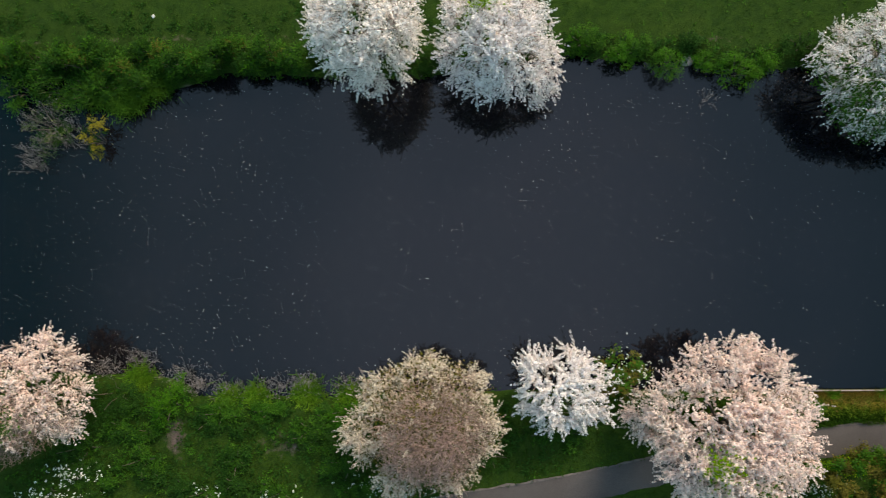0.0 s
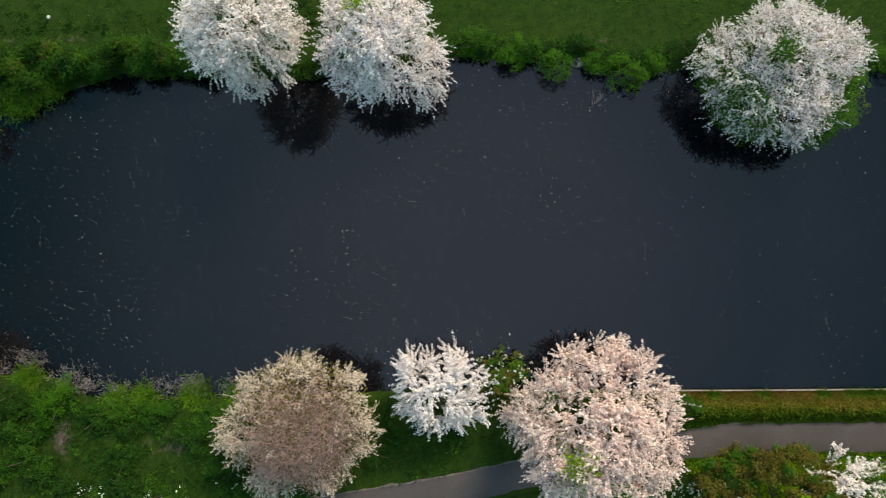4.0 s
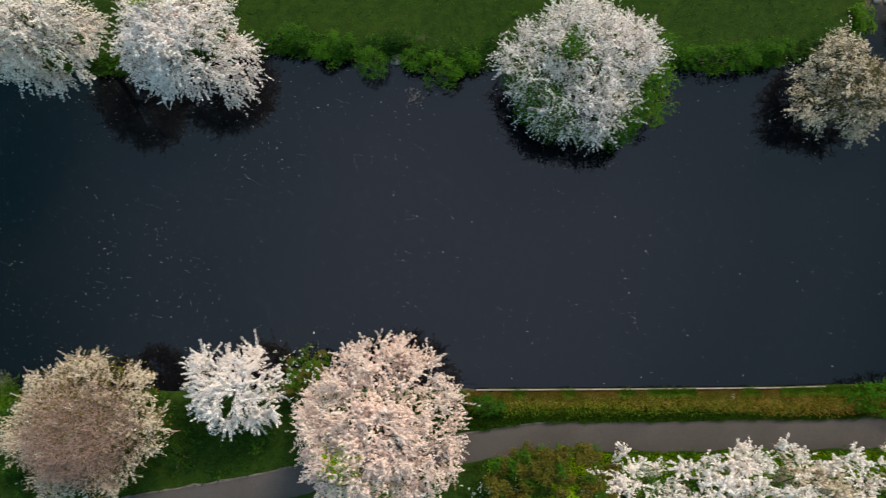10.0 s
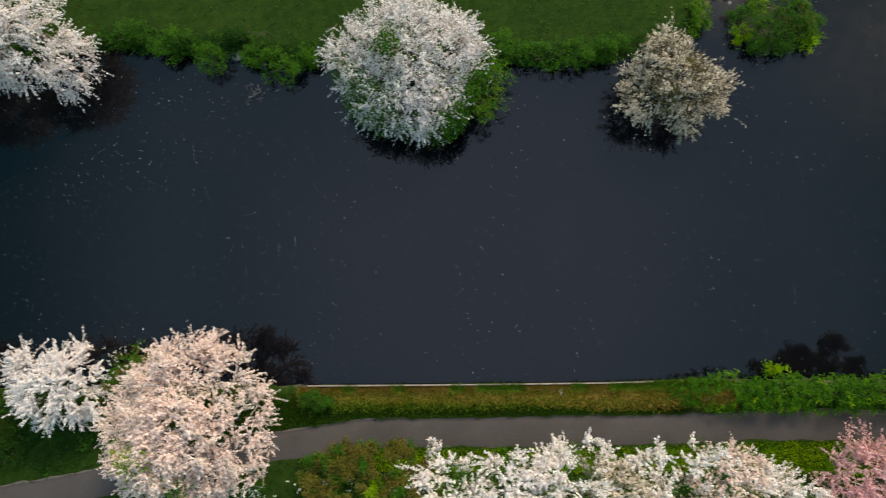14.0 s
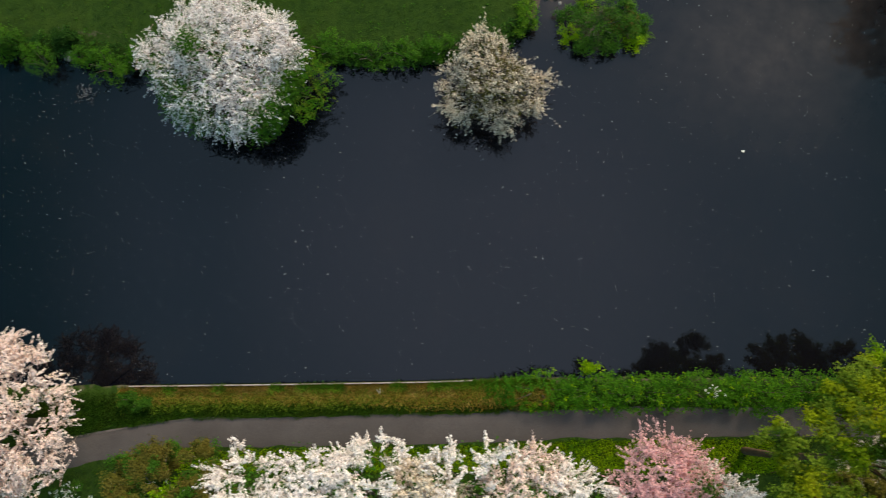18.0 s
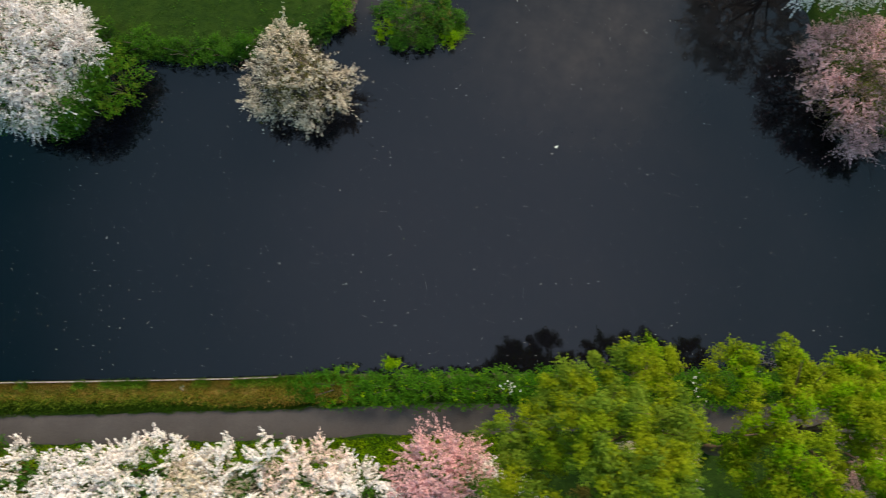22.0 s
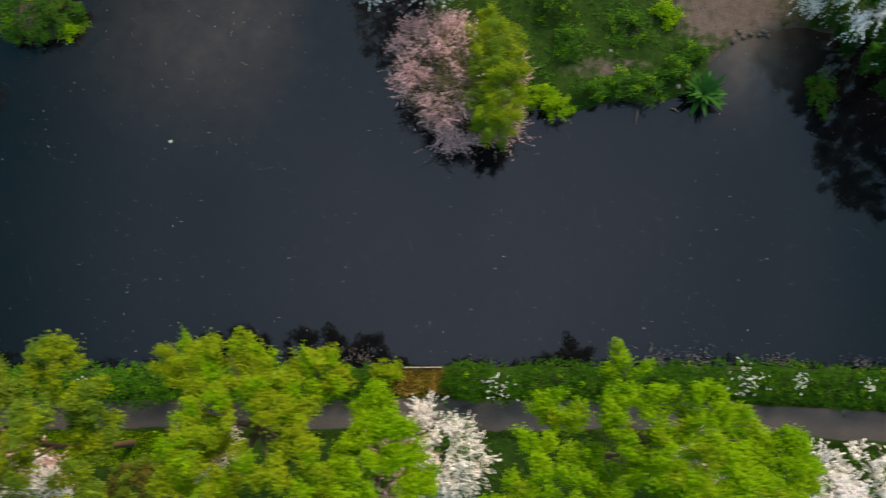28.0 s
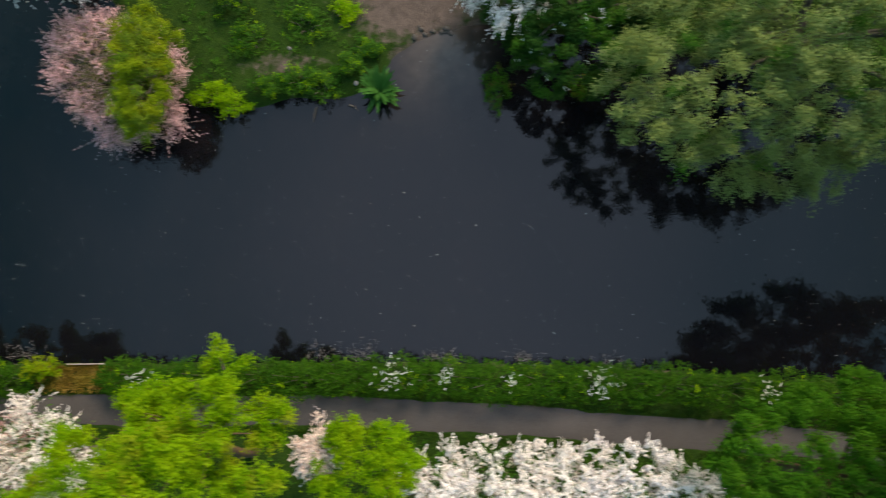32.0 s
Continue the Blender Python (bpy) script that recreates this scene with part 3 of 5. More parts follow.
def blossom_tree(name, foot, centre, radii, material, label, seed, wands=1500, per=13, length=0.9, rise=0.35, droop=0.12, size=0.075,
                 green=None, green_share=0.0, green_side=None, green_most=0.6, twigs=0, twig_side=None, twig_most=0.9, low=-0.25, trunk_r=0.17, limbs=7, stems=1,
                 patches=(), group="blossom trees", fat=0.04, category="tree", reach=(0.5, 0.92), twig_stuff=TWIG, lobe_count=7, boughs=(), fan=0.9, bare=0.0, branch=0.7, heart=0.8, wild=(0.07, 1.45)):
    rng = np.random.default_rng(seed)
    foot = (foot[0], foot[1], land_z(*foot))
    tree = thing(name, foot, label, category, group)
    timber(tree, rng, foot, centre, radii, trunk_r, limbs, stems)
    c = np.array(centre) - np.array(foot)
    lobes = [(np.array(v[:3]) - np.array(foot), np.array([v[3], v[3], v[3] * 0.85])) for v in boughs] if boughs else make_lobes(rng, c, radii, lobe_count)
    lobes.append((c, np.array(radii) * heart))
    base, go, long, inner, arm_tips = fans(rng, lobes, int(wands * 1.1), length * 0.9, rise, low, reach, fan, 6, branch, c, wild)
    ways = unit((base - c) / np.array(radii))
    for side, start, most in ((green_side, 0.25, green_most), (twig_side, 0.35, twig_most)):
        if side is not None:
            turned = unit(np.array(side, dtype=float))
            ragged = np.array([noise.noise(Vector(v) * 2.6) for v in ways]) * 0.9
            keep = rng.random(len(base)) > np.clip((ways @ turned - start + ragged) * 1.6, 0, most)
            base, go, long, ways = base[keep], go[keep], long[keep], ways[keep]
    floor = 0.12 - foot[2]
    base[:, 2] = np.maximum(base[:, 2], floor + 0.1)
    p, off, k = along_shoot(rng, base, go, long, droop, int(per * 2.25), fat, 3, bare=bare)
    p[:, 2] = np.maximum(p[:, 2], floor)
    normal = unit(off * 0.8 + unit(p - c) * 0.35 + np.array([0, 0, 0.3]) + rng.normal(size=p.shape) * 0.3)
    sizes = 0.62 * size * rng.uniform(0.6, 1.25, len(p))
    part("blossom", petal_mesh(petals(rng, p, normal, sizes), material), tree, kind="stuff")
    # flowering shoots, the branches that carry them and bare twigs share one bunch of wood
    tip = base + go * long[:, None] * 0.93
    tip[:, 2] = np.maximum(tip[:, 2] - droop * (long * 0.93) ** 2, floor)
    a, b = np.concatenate([base[::3], inner]), np.concatenate([tip[::3], arm_tips])
    ra = np.concatenate([np.full(len(base[::3]), 0.012), np.full(len(inner), 0.02)])
    if twigs:
        w = sphere_ways(rng, twigs, low)
        if twig_side is not None:
            w = unit(w + 0.75 * unit(np.array(twig_side, dtype=float)))
        q = c + w * (lobe_extent(w, c, lobes) * (1.04 - 0.4 * rng.random(twigs) ** 1.3))[:, None] + rng.normal(size=w.shape) * 0.12
        g = unit(w * 0.55 + np.array([0, 0, 0.1]) + rng.normal(size=w.shape) * 0.6)
        ln = rng.uniform(0.15, 0.6, (twigs, 1))
        a, b = np.concatenate([a, q - g * ln * 0.5]), np.concatenate([b, q + g * ln * 0.5])
        ra = np.concatenate([ra, np.full(twigs, 0.009)])
    v, f = rods(a, b, ra, ra * 0.5)
    part("twig_mass", mesh_from(v, f, twig_stuff), tree, kind="stuff")
    if green is not None and green_share > 0:
        n = int(wands * per * green_share)
        w = sphere_ways(rng, n, low)
        if green_side is not None:
            near = rng.random(n) < 0.75
            w = np.where(near[:, None], unit(w * 0.85 + unit(np.array(green_side, dtype=float))), w)
        q = c + w * (lobe_extent(w, c, lobes) * (0.95 - 0.3 * rng.random(n)))[:, None]
        q += 0.1 * rng.normal(size=q.shape)
        q[:, 2] = np.maximum(q[:, 2], floor)
        nm = unit(w * 0.6 + np.array([0, 0, 0.6]) + rng.normal(size=w.shape) * 0.5)
        part("leaves", leaf_mesh(leaves(rng, q, nm, 0.07 * rng.uniform(0.6, 1.3, n), 0.55, 0.2), green), tree, kind="stuff")
    for way, spread, count, stuff in patches:
        # a patch of fresh leaves that breaks through the crown on one side
        w0 = unit(np.array(way, dtype=float))
        w = unit(w0 + rng.normal(size=(count, 3)) * spread)
        q = c + w * (lobe_extent(w, c, lobes) * rng.uniform(0.84, 1.06, count))[:, None]
        q += 0.08 * rng.normal(size=q.shape)
        q[:, 2] = np.maximum(q[:, 2], floor)
        nm = unit(w * 0.6 + np.array([0, 0, 0.6]) + rng.normal(size=w.shape) * 0.5)
        part("leaf_patch", leaf_mesh(leaves(rng, q, nm, 0.07 * rng.uniform(0.6, 1.3, count), 0.6, 0.2), stuff), tree, "fresh green leaves", kind="stuff")
    return tree


def leafy_clumps(rng, c, lobes, clumps, per, clump_r, size, low, reach, droop=0.0, rise=0.35, fan=0.8):
    """Leaves gathered round the ends of shoots that stand in fans."""
    base, go, long, inner, tips = fans(rng, lobes, int(clumps * 4.0), clump_r, rise, low, reach, fan, 6, 0.6, c)
    q, off, k = along_shoot(rng, base, go, long, droop, int(per * 0.68), clump_r * 0.2, 6, 0.2, 0.15)
    nm = unit(off * 0.45 + np.array([0, 0, 0.7]) + rng.normal(size=q.shape) * 0.35)
    tip = base + go * long[:, None] * 0.9
    tip[:, 2] -= droop * (long * 0.9) ** 2
    a, b = np.concatenate([base[::3], inner]), np.concatenate([tip[::3], tips])
    r = np.concatenate([np.full(len(base[::3]), 0.008), np.full(len(inner), 0.016)])
    return q, nm, size * rng.uniform(0.6, 1.3, len(q)), a, b, r


def leaf_tree(name, foot, centre, radii, material, label, seed, clumps=170, per=110, clump_r=0.62, size=0.07, low=-0.4, trunk_r=0.22, limbs=8, stems=1,
              aspect=0.62, reach=(0.72, 1.02), second=None, second_share=0.2, group="green trees", category="tree",
              flowers=0, flower_stuff=None, flower_size=0.06, boughs=(), sprouts=(), droop=0.0, rise=0.35, fan=0.8, wood=BARK, heart=0.66):
    rng = np.random.default_rng(seed)
    foot = (foot[0], foot[1], land_z(*foot))
    tree = thing(name, foot, label, category, group)
    timber(tree, rng, foot, centre, radii, trunk_r, limbs, stems, wood)
    c = np.array(centre) - np.array(foot)
    at = np.array(foot)
    lobes = [(np.array(v[:3]) - at, np.array([v[3], v[3], v[3] * 0.8])) for v in boughs] if boughs else make_lobes(rng, c, radii, 7)
    lobes.append((c, np.array(radii) * heart))
    n2 = int(clumps * second_share) if second else 0
    for count, stuff in ((clumps - n2, material), (n2, second)):
        if count:
            q, nm, s, a, b, r = leafy_clumps(rng, c, lobes, count, per, clump_r, size, low, reach, droop, rise, fan)
            q[:, 2] = np.maximum(q[:, 2], 0.1 - foot[2])
            part("leaves", petal_mesh(petals(rng, q, nm, s * 0.86), stuff), tree, kind="stuff")
            v, f = rods(a, b, r, r * 0.5)
            part("twig_mass", mesh_from(v, f, wood), tree, kind="stuff")
    for x, y, z, r in sprouts:
        # a leading shoot that stands out of the crown, with rosettes of leaves up its length
        tip = np.array([x, y, z]) - at
        near = min((m for m, _ in lobes), key=lambda m: np.linalg.norm(m - tip))
        part("shoot", tube([near, (near + tip) / 2 + np.array([0, 0, 0.2]), tip], (0.05, 0.03, 0.012), BARK, 5), tree)
        u = np.linspace(0.55, 1, 5)
        k = np.repeat(np.arange(5), 90)
        w = sphere_ways(rng, len(k), -0.4)
        mid = near + (tip - near) * u[:, None] + rng.normal(size=(5, 3)) * 0.18
        q = mid[k] + w * (r * np.linspace(1.0, 0.75, 5)[k] * rng.uniform(0.6, 1.05, len(k)))[:, None]
        part("leaves", leaf_mesh(leaves(rng, q, w * 0.7 + np.array([0, 0, 0.6]) + rng.normal(size=w.shape) * 0.4, size * rng.uniform(0.6, 1.3, len(k)), aspect, 0.18), material), tree, kind="stuff")
    if flowers:
        w = sphere_ways(rng, flowers, 0.0)
        q = c + w * lobe_extent(w, c, lobes)[:, None] * 1.03
        k = np.repeat(np.arange(flowers), 7)
        q = q[k] + rng.normal(size=(len(k), 3)) * 0.07
        part("blossom", leaf_mesh(leaves(rng, q, w[k] + np.array([0, 0, 0.6]) + rng.normal(size=q.shape) * 0.3, flower_size * rng.uniform(0.6, 1.2, len(k)), 0.9, 0.2), flower_stuff or UMBEL), tree, kind="stuff")
    return tree


def shrub(name, place, radii, material, label, seed, count=2600, size=0.085, lumps=9, aspect=0.55, category="shrub", group="", flowers=(), stems=6, second=None,
          second_share=0.25, sink=0.0, reach=(0.42, 1.12), even=0.0, tight=0.085):
    """A low rounded bush: stems, leaves, and flower heads where it has them."""
    rng = np.random.default_rng(seed)
    x, y = place
    z = land_z(x, y) if sink == 0 else sink
    bush = thing(name, (x, y, z), label, category, group)
    c = np.array([0, 0, 0.3 * radii[2]])
    lump = make_lumps(rng, int(lumps * 1.6), -0.05)
    for k in range(stems):
        a = 2 * np.pi * k / stems + rng.uniform(-0.3, 0.3)
        tip = c + np.array([math.cos(a) * radii[0], math.sin(a) * radii[1], radii[2] * 0.8]) * 0.55
        part("stem", tube([(math.cos(a) * 0.05, math.sin(a) * 0.05, -0.2 - max(0, z)), tip * 0.5 + np.array([0, 0, 0.05]), tip], (0.03, 0.022, 0.01), BARK, 5), bush)
    count = int(count * 1.3)
    n2 = int(count * second_share) if second else 0
    for n, stuff in ((count - n2, material), (n2, second)):
        if not n:
            continue
        # rosettes of leaves at the ends of shoots, most of them crowded round the main lumps
        m = max(4, n // 13)
        w = sphere_ways(rng, m, -0.15)
        if even < 1:
            arms = np.array([v for v, _ in lump])[rng.integers(0, len(lump), m)]
            w = np.where((rng.random(m) > even)[:, None], unit(arms + rng.normal(size=(m, 3)) * 0.28), w)
        share = lump_radius(w, lump, 0.09, *reach) * (1 - 0.4 * rng.random(m) ** 1.5)
        mid = c + w * np.array([radii[0], radii[1], radii[2] * 0.75]) * share[:, None]
        k = rng.integers(0, m, n)
        off = rng.normal(size=(n, 3)) * np.array([1, 1, 0.6])
        q = mid[k] + off * (tight * rng.uniform(0.6, 1.3, m)[k])[:, None]
        w = w[k]
        q[:, 2] = np.maximum(q[:, 2], 0.03 - min(z, 0.3) * 0.5)
        nm = unit(w * 0.4 - unit(off) * 0.25 + np.array([0, 0, 0.75]) + rng.normal(size=w.shape) * 0.3)
        part("leaves", leaf_mesh(leaves(rng, q, nm, 0.66 * size * rng.uniform(0.6, 1.3, n), aspect, 0.2, unit(off)), stuff), bush, kind="stuff")
    for fx, fy, spread, heads in flowers:
        heads = int(heads * 1.6)
        w = rng.normal(size=(heads, 2)) * np.array([spread, min(spread, radii[1] * 0.5)]) * 0.75 + np.array([fx, fy])
        zz = c[2] + radii[2] * 0.75 * np.sqrt(np.clip(1 - (w[:, 0] / radii[0]) ** 2 - (w[:, 1] / radii[1]) ** 2, 0.05, 1)) * 0.92
        heads_at = np.column_stack([w, zz])
        k = np.repeat(np.arange(heads), 4)
        q = heads_at[k] + rng.normal(size=(len(k), 3)) * np.array([0.04, 0.04, 0.03])
        part("flowering", leaf_mesh(leaves(rng, q, np.array([0, 0, 1.0]) + rng.normal(size=q.shape) * 0.35, 0.032 * rng.uniform(0.6, 1.3, len(k)), 0.9, 0.2), UMBEL),
             bush, "flat white flower heads", kind="stuff")
    return bush


def blades(rng, roots, height, spread, width, bend=0.5):
    """Grass or sedge blades: each a narrow bent strip of one quad and its tip."""
    n = len(roots)
    a = rng.uniform(0, 2 * np.pi, n)
    out = np.stack([np.cos(a), np.sin(a), np.zeros(n)], 1)
    side = np.stack([-np.sin(a), np.cos(a), np.zeros(n)], 1)
    h = (height * rng.uniform(0.5, 1.2, n))[:, None]
    s = (np.asarray(spread) * rng.uniform(0.3, 1.2, n))[:, None]
    w = width
    mid = roots + out * s * 0.45 + np.array([0, 0, 1.0]) * h * 0.75
    tip = roots + out * s + np.array([0, 0, 1.0]) * h * (1 - bend * 0.4)
    return np.stack([roots - side * w * 0.3, mid - side * w, tip, mid + side * w], 1).reshape(-1, 3)


def tuft(name, place, r, height, material, label, seed, count=420, category="sedge", group="", sink=None):
    rng = np.random.default_rng(seed)
    x, y = place
    z = land_z(x, y) if sink is None else sink
    t = thing(name, (x, y, z), label, category, group)
    count = int(count * 2.4)
    p = rng.normal(size=(count, 2)) * r * 0.36
    roots = np.column_stack([p, np.full(count, -0.08)])
    part("blade_mass", leaf_mesh(blades(rng, roots, height * 0.6, r * 0.75, 0.013, 0.9), material), t, kind="stuff")
    k = rng.normal(size=(count // 3, 2)) * r * 0.45
    part("young_growth", leaf_mesh(blades(rng, np.column_stack([k, np.full(len(k), -0.08)]), height * 0.55, r * 0.8, 0.015, 0.9), material), t, kind="stuff")
    return t


# ---- blossom trees on the far bank ----
blossom_tree("hawthorn", (-1.7, 14.4), (-2.0, 13.2, 6.0), (2.6, 3.0, 4.2), BLOSSOM_WHITE, "white-blossomed hawthorn with hanging sprays over the far bank", 11, 2500, rise=-0.1, droop=0.25, heart=0.92,
             boughs=((-1.7, 13.1, 3.4, 2.2), (-0.6, 13.9, 3.6, 1.5), (-2.5, 13.5, 5.6, 2.2), (-1.4, 14.4, 6.0, 2.4), (-2.9, 14.6, 4.6, 1.9)))
blossom_tree("hawthorn", (4.7, 14.9), (4.6, 13.8, 3.5), (3.5, 3.4, 3.2), BLOSSOM_COOL, "cool white hawthorn in full flower leaning over the water", 12, 2000, rise=-0.15, droop=0.3, heart=0.85,
             boughs=((4.6, 13.6, 4.2, 2.4), (3.0, 13.2, 3.2, 1.9), (5.9, 13.0, 2.6, 1.9), (6.6, 13.3, 1.5, 1.7), (4.4, 12.4, 2.8, 1.9), (5.0, 15.4, 3.2, 1.9), (6.7, 12.2, 1.3, 1.2), (3.2, 15.2, 3.4, 1.7)),
             patches=(((-0.35, 0.5, 0.85), 0.16, 500, LEAF_SPRING),))
blossom_tree("hawthorn", (24.6, 14.3), (24.5, 12.1, 2.4), (4.4, 3.8, 2.9), BLOSSOM_COOL, "broad white hawthorn mixed with green leaves above the canal", 13, 3100, 13, rise=-0.1, droop=0.22, heart=0.86,
             green=LEAF_MID, green_share=0.13, green_side=(-0.8, -0.6, -0.35), green_most=0.25, patches=(((0.75, -0.72, -0.05), 0.2, 2400, LEAF_MID), ((0.98, -0.25, -0.2), 0.2, 2000, LEAF_MID), ((-0.3, 0.1, 1), 0.12, 420, LEAF_MID)), limbs=9, trunk_r=0.22, size=0.06,
             boughs=((22.5, 12.7, 2.6, 2.3), (24.6, 13.3, 3.2, 2.7), (26.5, 12.9, 2.8, 2.3), (23.2, 10.7, 2.2, 2.1), (25.3, 10.6, 2.2, 2.3)))
shrub("sallow", (28.2, 11.7), (1.9, 2.2, 2.6), HEDGE, "green sallow bush under the white hawthorn's edge", 19, 4200, 0.075, 11, 0.4, flowers=((-0.7, 0.2, 0.7, 20),), second=LEAF_OLIVE, second_share=0.3, sink=0.05)
blossom_tree("hawthorn", (38.0, 14.2), (38.1, 11.5, 1.9), (3.4, 2.8, 2.6), BLOSSOM_BRONZE, "sparse bronze-tinged hawthorn with grey twigs over the water", 14, 1000, 14, 0.75, -0.05, 0.15, fat=0.05, bare=0.3, wild=(0.06, 2.6), heart=0.45,
             size=0.066, twigs=1500, green=LEAF_BROWN, green_share=0.14, reach=(0.6, 1.0), twig_stuff=BARK, boughs=((38.2, 11.2, 2.1, 1.9), (36.5, 10.6, 1.7, 1.2), (39.7, 10.9, 1.6, 1.2), (40.7, 11.6, 1.6, 0.6), (37.5, 12.8, 2.3, 1.3), (37.4, 13.6, 2.7, 0.55), (36.0, 11.9, 1.7, 0.9), (38.5, 9.9, 1.5, 1.0)))
blossom_tree("crab_apple", (67.0, 11.9), (66.5, 10.9, 2.1), (3.6, 3.6, 2.3), BLOSSOM_DUSKY, "dusky pink crab apple in flower at the water's edge", 15, 1900, 12, 0.75, 0.15, 0.1, size=0.06, fat=0.04, bare=0.14, wild=(0.08, 2.8), heart=0.55, twigs=2600,
             boughs=((65.8, 12.3, 2.3, 2.0), (64.5, 12.6, 2.1, 1.5), (64.4, 11.0, 2.2, 1.4), (66.0, 10.2, 1.9, 2.0), (66.3, 8.6, 1.2, 1.3), (68.1, 9.2, 1.4, 1.5), (68.7, 11.2, 2.2, 1.3)),
             green=LEAF_BROWN, green_share=0.14, reach=(0.55, 0.98))
leaf_tree("hazel", (68.0, 12.2), (68.0, 10.9, 3.1), (1.6, 3.5, 2.0), LEAF_FRESH, "upright yellow-green hazel growing through the pink crab apple", 16, 330, 75, 0.5, 0.042, reach=(0.4, 1.04), second=LEAF_OLIVE, second_share=0.45, stems=2, limbs=5, trunk_r=0.1, aspect=0.4, rise=0.6, fan=0.7)
blossom_tree("hawthorn", (65.6, 19.6), (63.8, 17.8, 4.8), (4.0, 4.3, 4.2), BLOSSOM_COOL, "tall white hawthorn on the point of the bank", 17, 2000, low=-0.6, rise=-0.2, droop=0.3)
blossom_tree("hawthorn", (86.2, 16.2), (86.0, 15.7, 3.6), (2.7, 3.3, 2.7), BLOSSOM_COOL, "white hawthorn with hanging sprays beside the muddy ramp", 18, 1500, rise=-0.3, droop=0.4)

# ---- blossom trees on the near bank ----
blossom_tree("hawthorn", (-19.2, -5.2), (-19.3, -4.0, 3.3), (3.6, 3.1, 2.9), BLOSSOM_BLUSH, "blush-white hawthorn in full flower with bare twigs on its path side", 21, 2200, rise=0.3, heart=0.9, bare=0.1,
             twigs=2600, twig_side=(0.1, -0.95, 0.15), twig_most=0.97, patches=(((0.3, -0.4, 0.8), 0.2, 400, LEAF_MID),))
blossom_tree("hawthorn", (1.2, -5.4), (1.05, -4.9, 3.1), (4.0, 3.45, 2.8), BLOSSOM_FADED, "fading pinkish hawthorn with a mesh of bare twigs", 22, 2400, 11, 0.7, 0.3, 0.1, size=0.058,
             twigs=7000, twig_side=(0.3, -0.5, 0.7), green=LEAF_BROWN, green_share=0.22, twig_most=0.7,
             twig_stuff=TWIG_MESH,
             boughs=((-0.9, -3.9, 3.0, 1.6), (1.0, -3.2, 3.3, 1.7), (2.9, -3.6, 3.0, 1.5), (3.4, -5.4, 3.0, 1.5), (2.2, -7.0, 3.0, 1.6), (-0.1, -7.2, 3.0, 1.6), (-1.6, -5.7, 3.0, 1.6), (1.0, -5.2, 3.6, 2.4)))
blossom_tree("cherry", (7.6, -4.6), (7.6, -3.6, 2.2), (2.35, 2.05, 2.0), BLOSSOM_COOL, "small white cherry with starry upright sprays", 23, 480, 32, 1.1, 0.3, 0.0, size=0.066, fat=0.05, fan=0.75, wild=(0.1, 1.3), lobe_count=10, stems=2, limbs=6,
             trunk_r=0.1, reach=(0.6, 0.95))
blossom_tree("hawthorn", (15.2, -5.6), (14.95, -4.95, 3.9), (3.75, 3.9, 3.3), BLOSSOM_BLUSH, "large blush-pink hawthorn in full flower beside the path", 24, 2800, 14, 0.85, 0.35, 0.06, reach=(0.55, 1.0), heart=0.97, limbs=9, trunk_r=0.22,
             boughs=((12.0, -4.9, 1.8, 1.45), (15.0, -2.6, 3.9, 1.75), (16.5, -3.3, 3.8, 1.8), (17.2, -4.8, 3.8, 1.7), (17.0, -6.2, 3.7, 1.7), (15.6, -7.0, 3.8, 1.85), (13.4, -6.6, 3.8, 1.9), (12.9, -4.4, 3.8, 1.7), (15.2, -3.9, 4.5, 1.7), (14.1, -5.7, 4.7, 1.8), (15.0, -5.0, 5.0, 2.4)),
             patches=(((-0.45, -0.4, 0.8), 0.13, 350, LEAF_SPRING), ((0.1, -0.75, 0.6), 0.1, 200, LEAF_MID)))
shrub("flowering_shrub", (10.9, -3.1), (1.5, 1.6, 3.4), LEAF_MID, "olive green shrub with a few white flowers on the bank", 25, 3600, flowers=((0, 0.5, 1.1, 26), (-0.2, -0.4, 1.0, 22)), second=LEAF_BROWN, second_share=0.45)
leaf_tree("bronze_maple", (23.4, -9.0), (23.2, -8.5, 3.4), (3.3, 2.5, 2.5), LEAF_BROWN, "small bronze-leaved maple beside the path", 26, 230, 100, 0.5, 0.055, second=LEAF_MID, second_share=0.4, fan=1.0, limbs=6, trunk_r=0.13)
shrub("green_shoot", (23.5, -8.1), (0.8, 0.7, 5.4), LEAF_SPRING, "bright green shoot rising through the bronze maple", 27, 1100, stems=3)
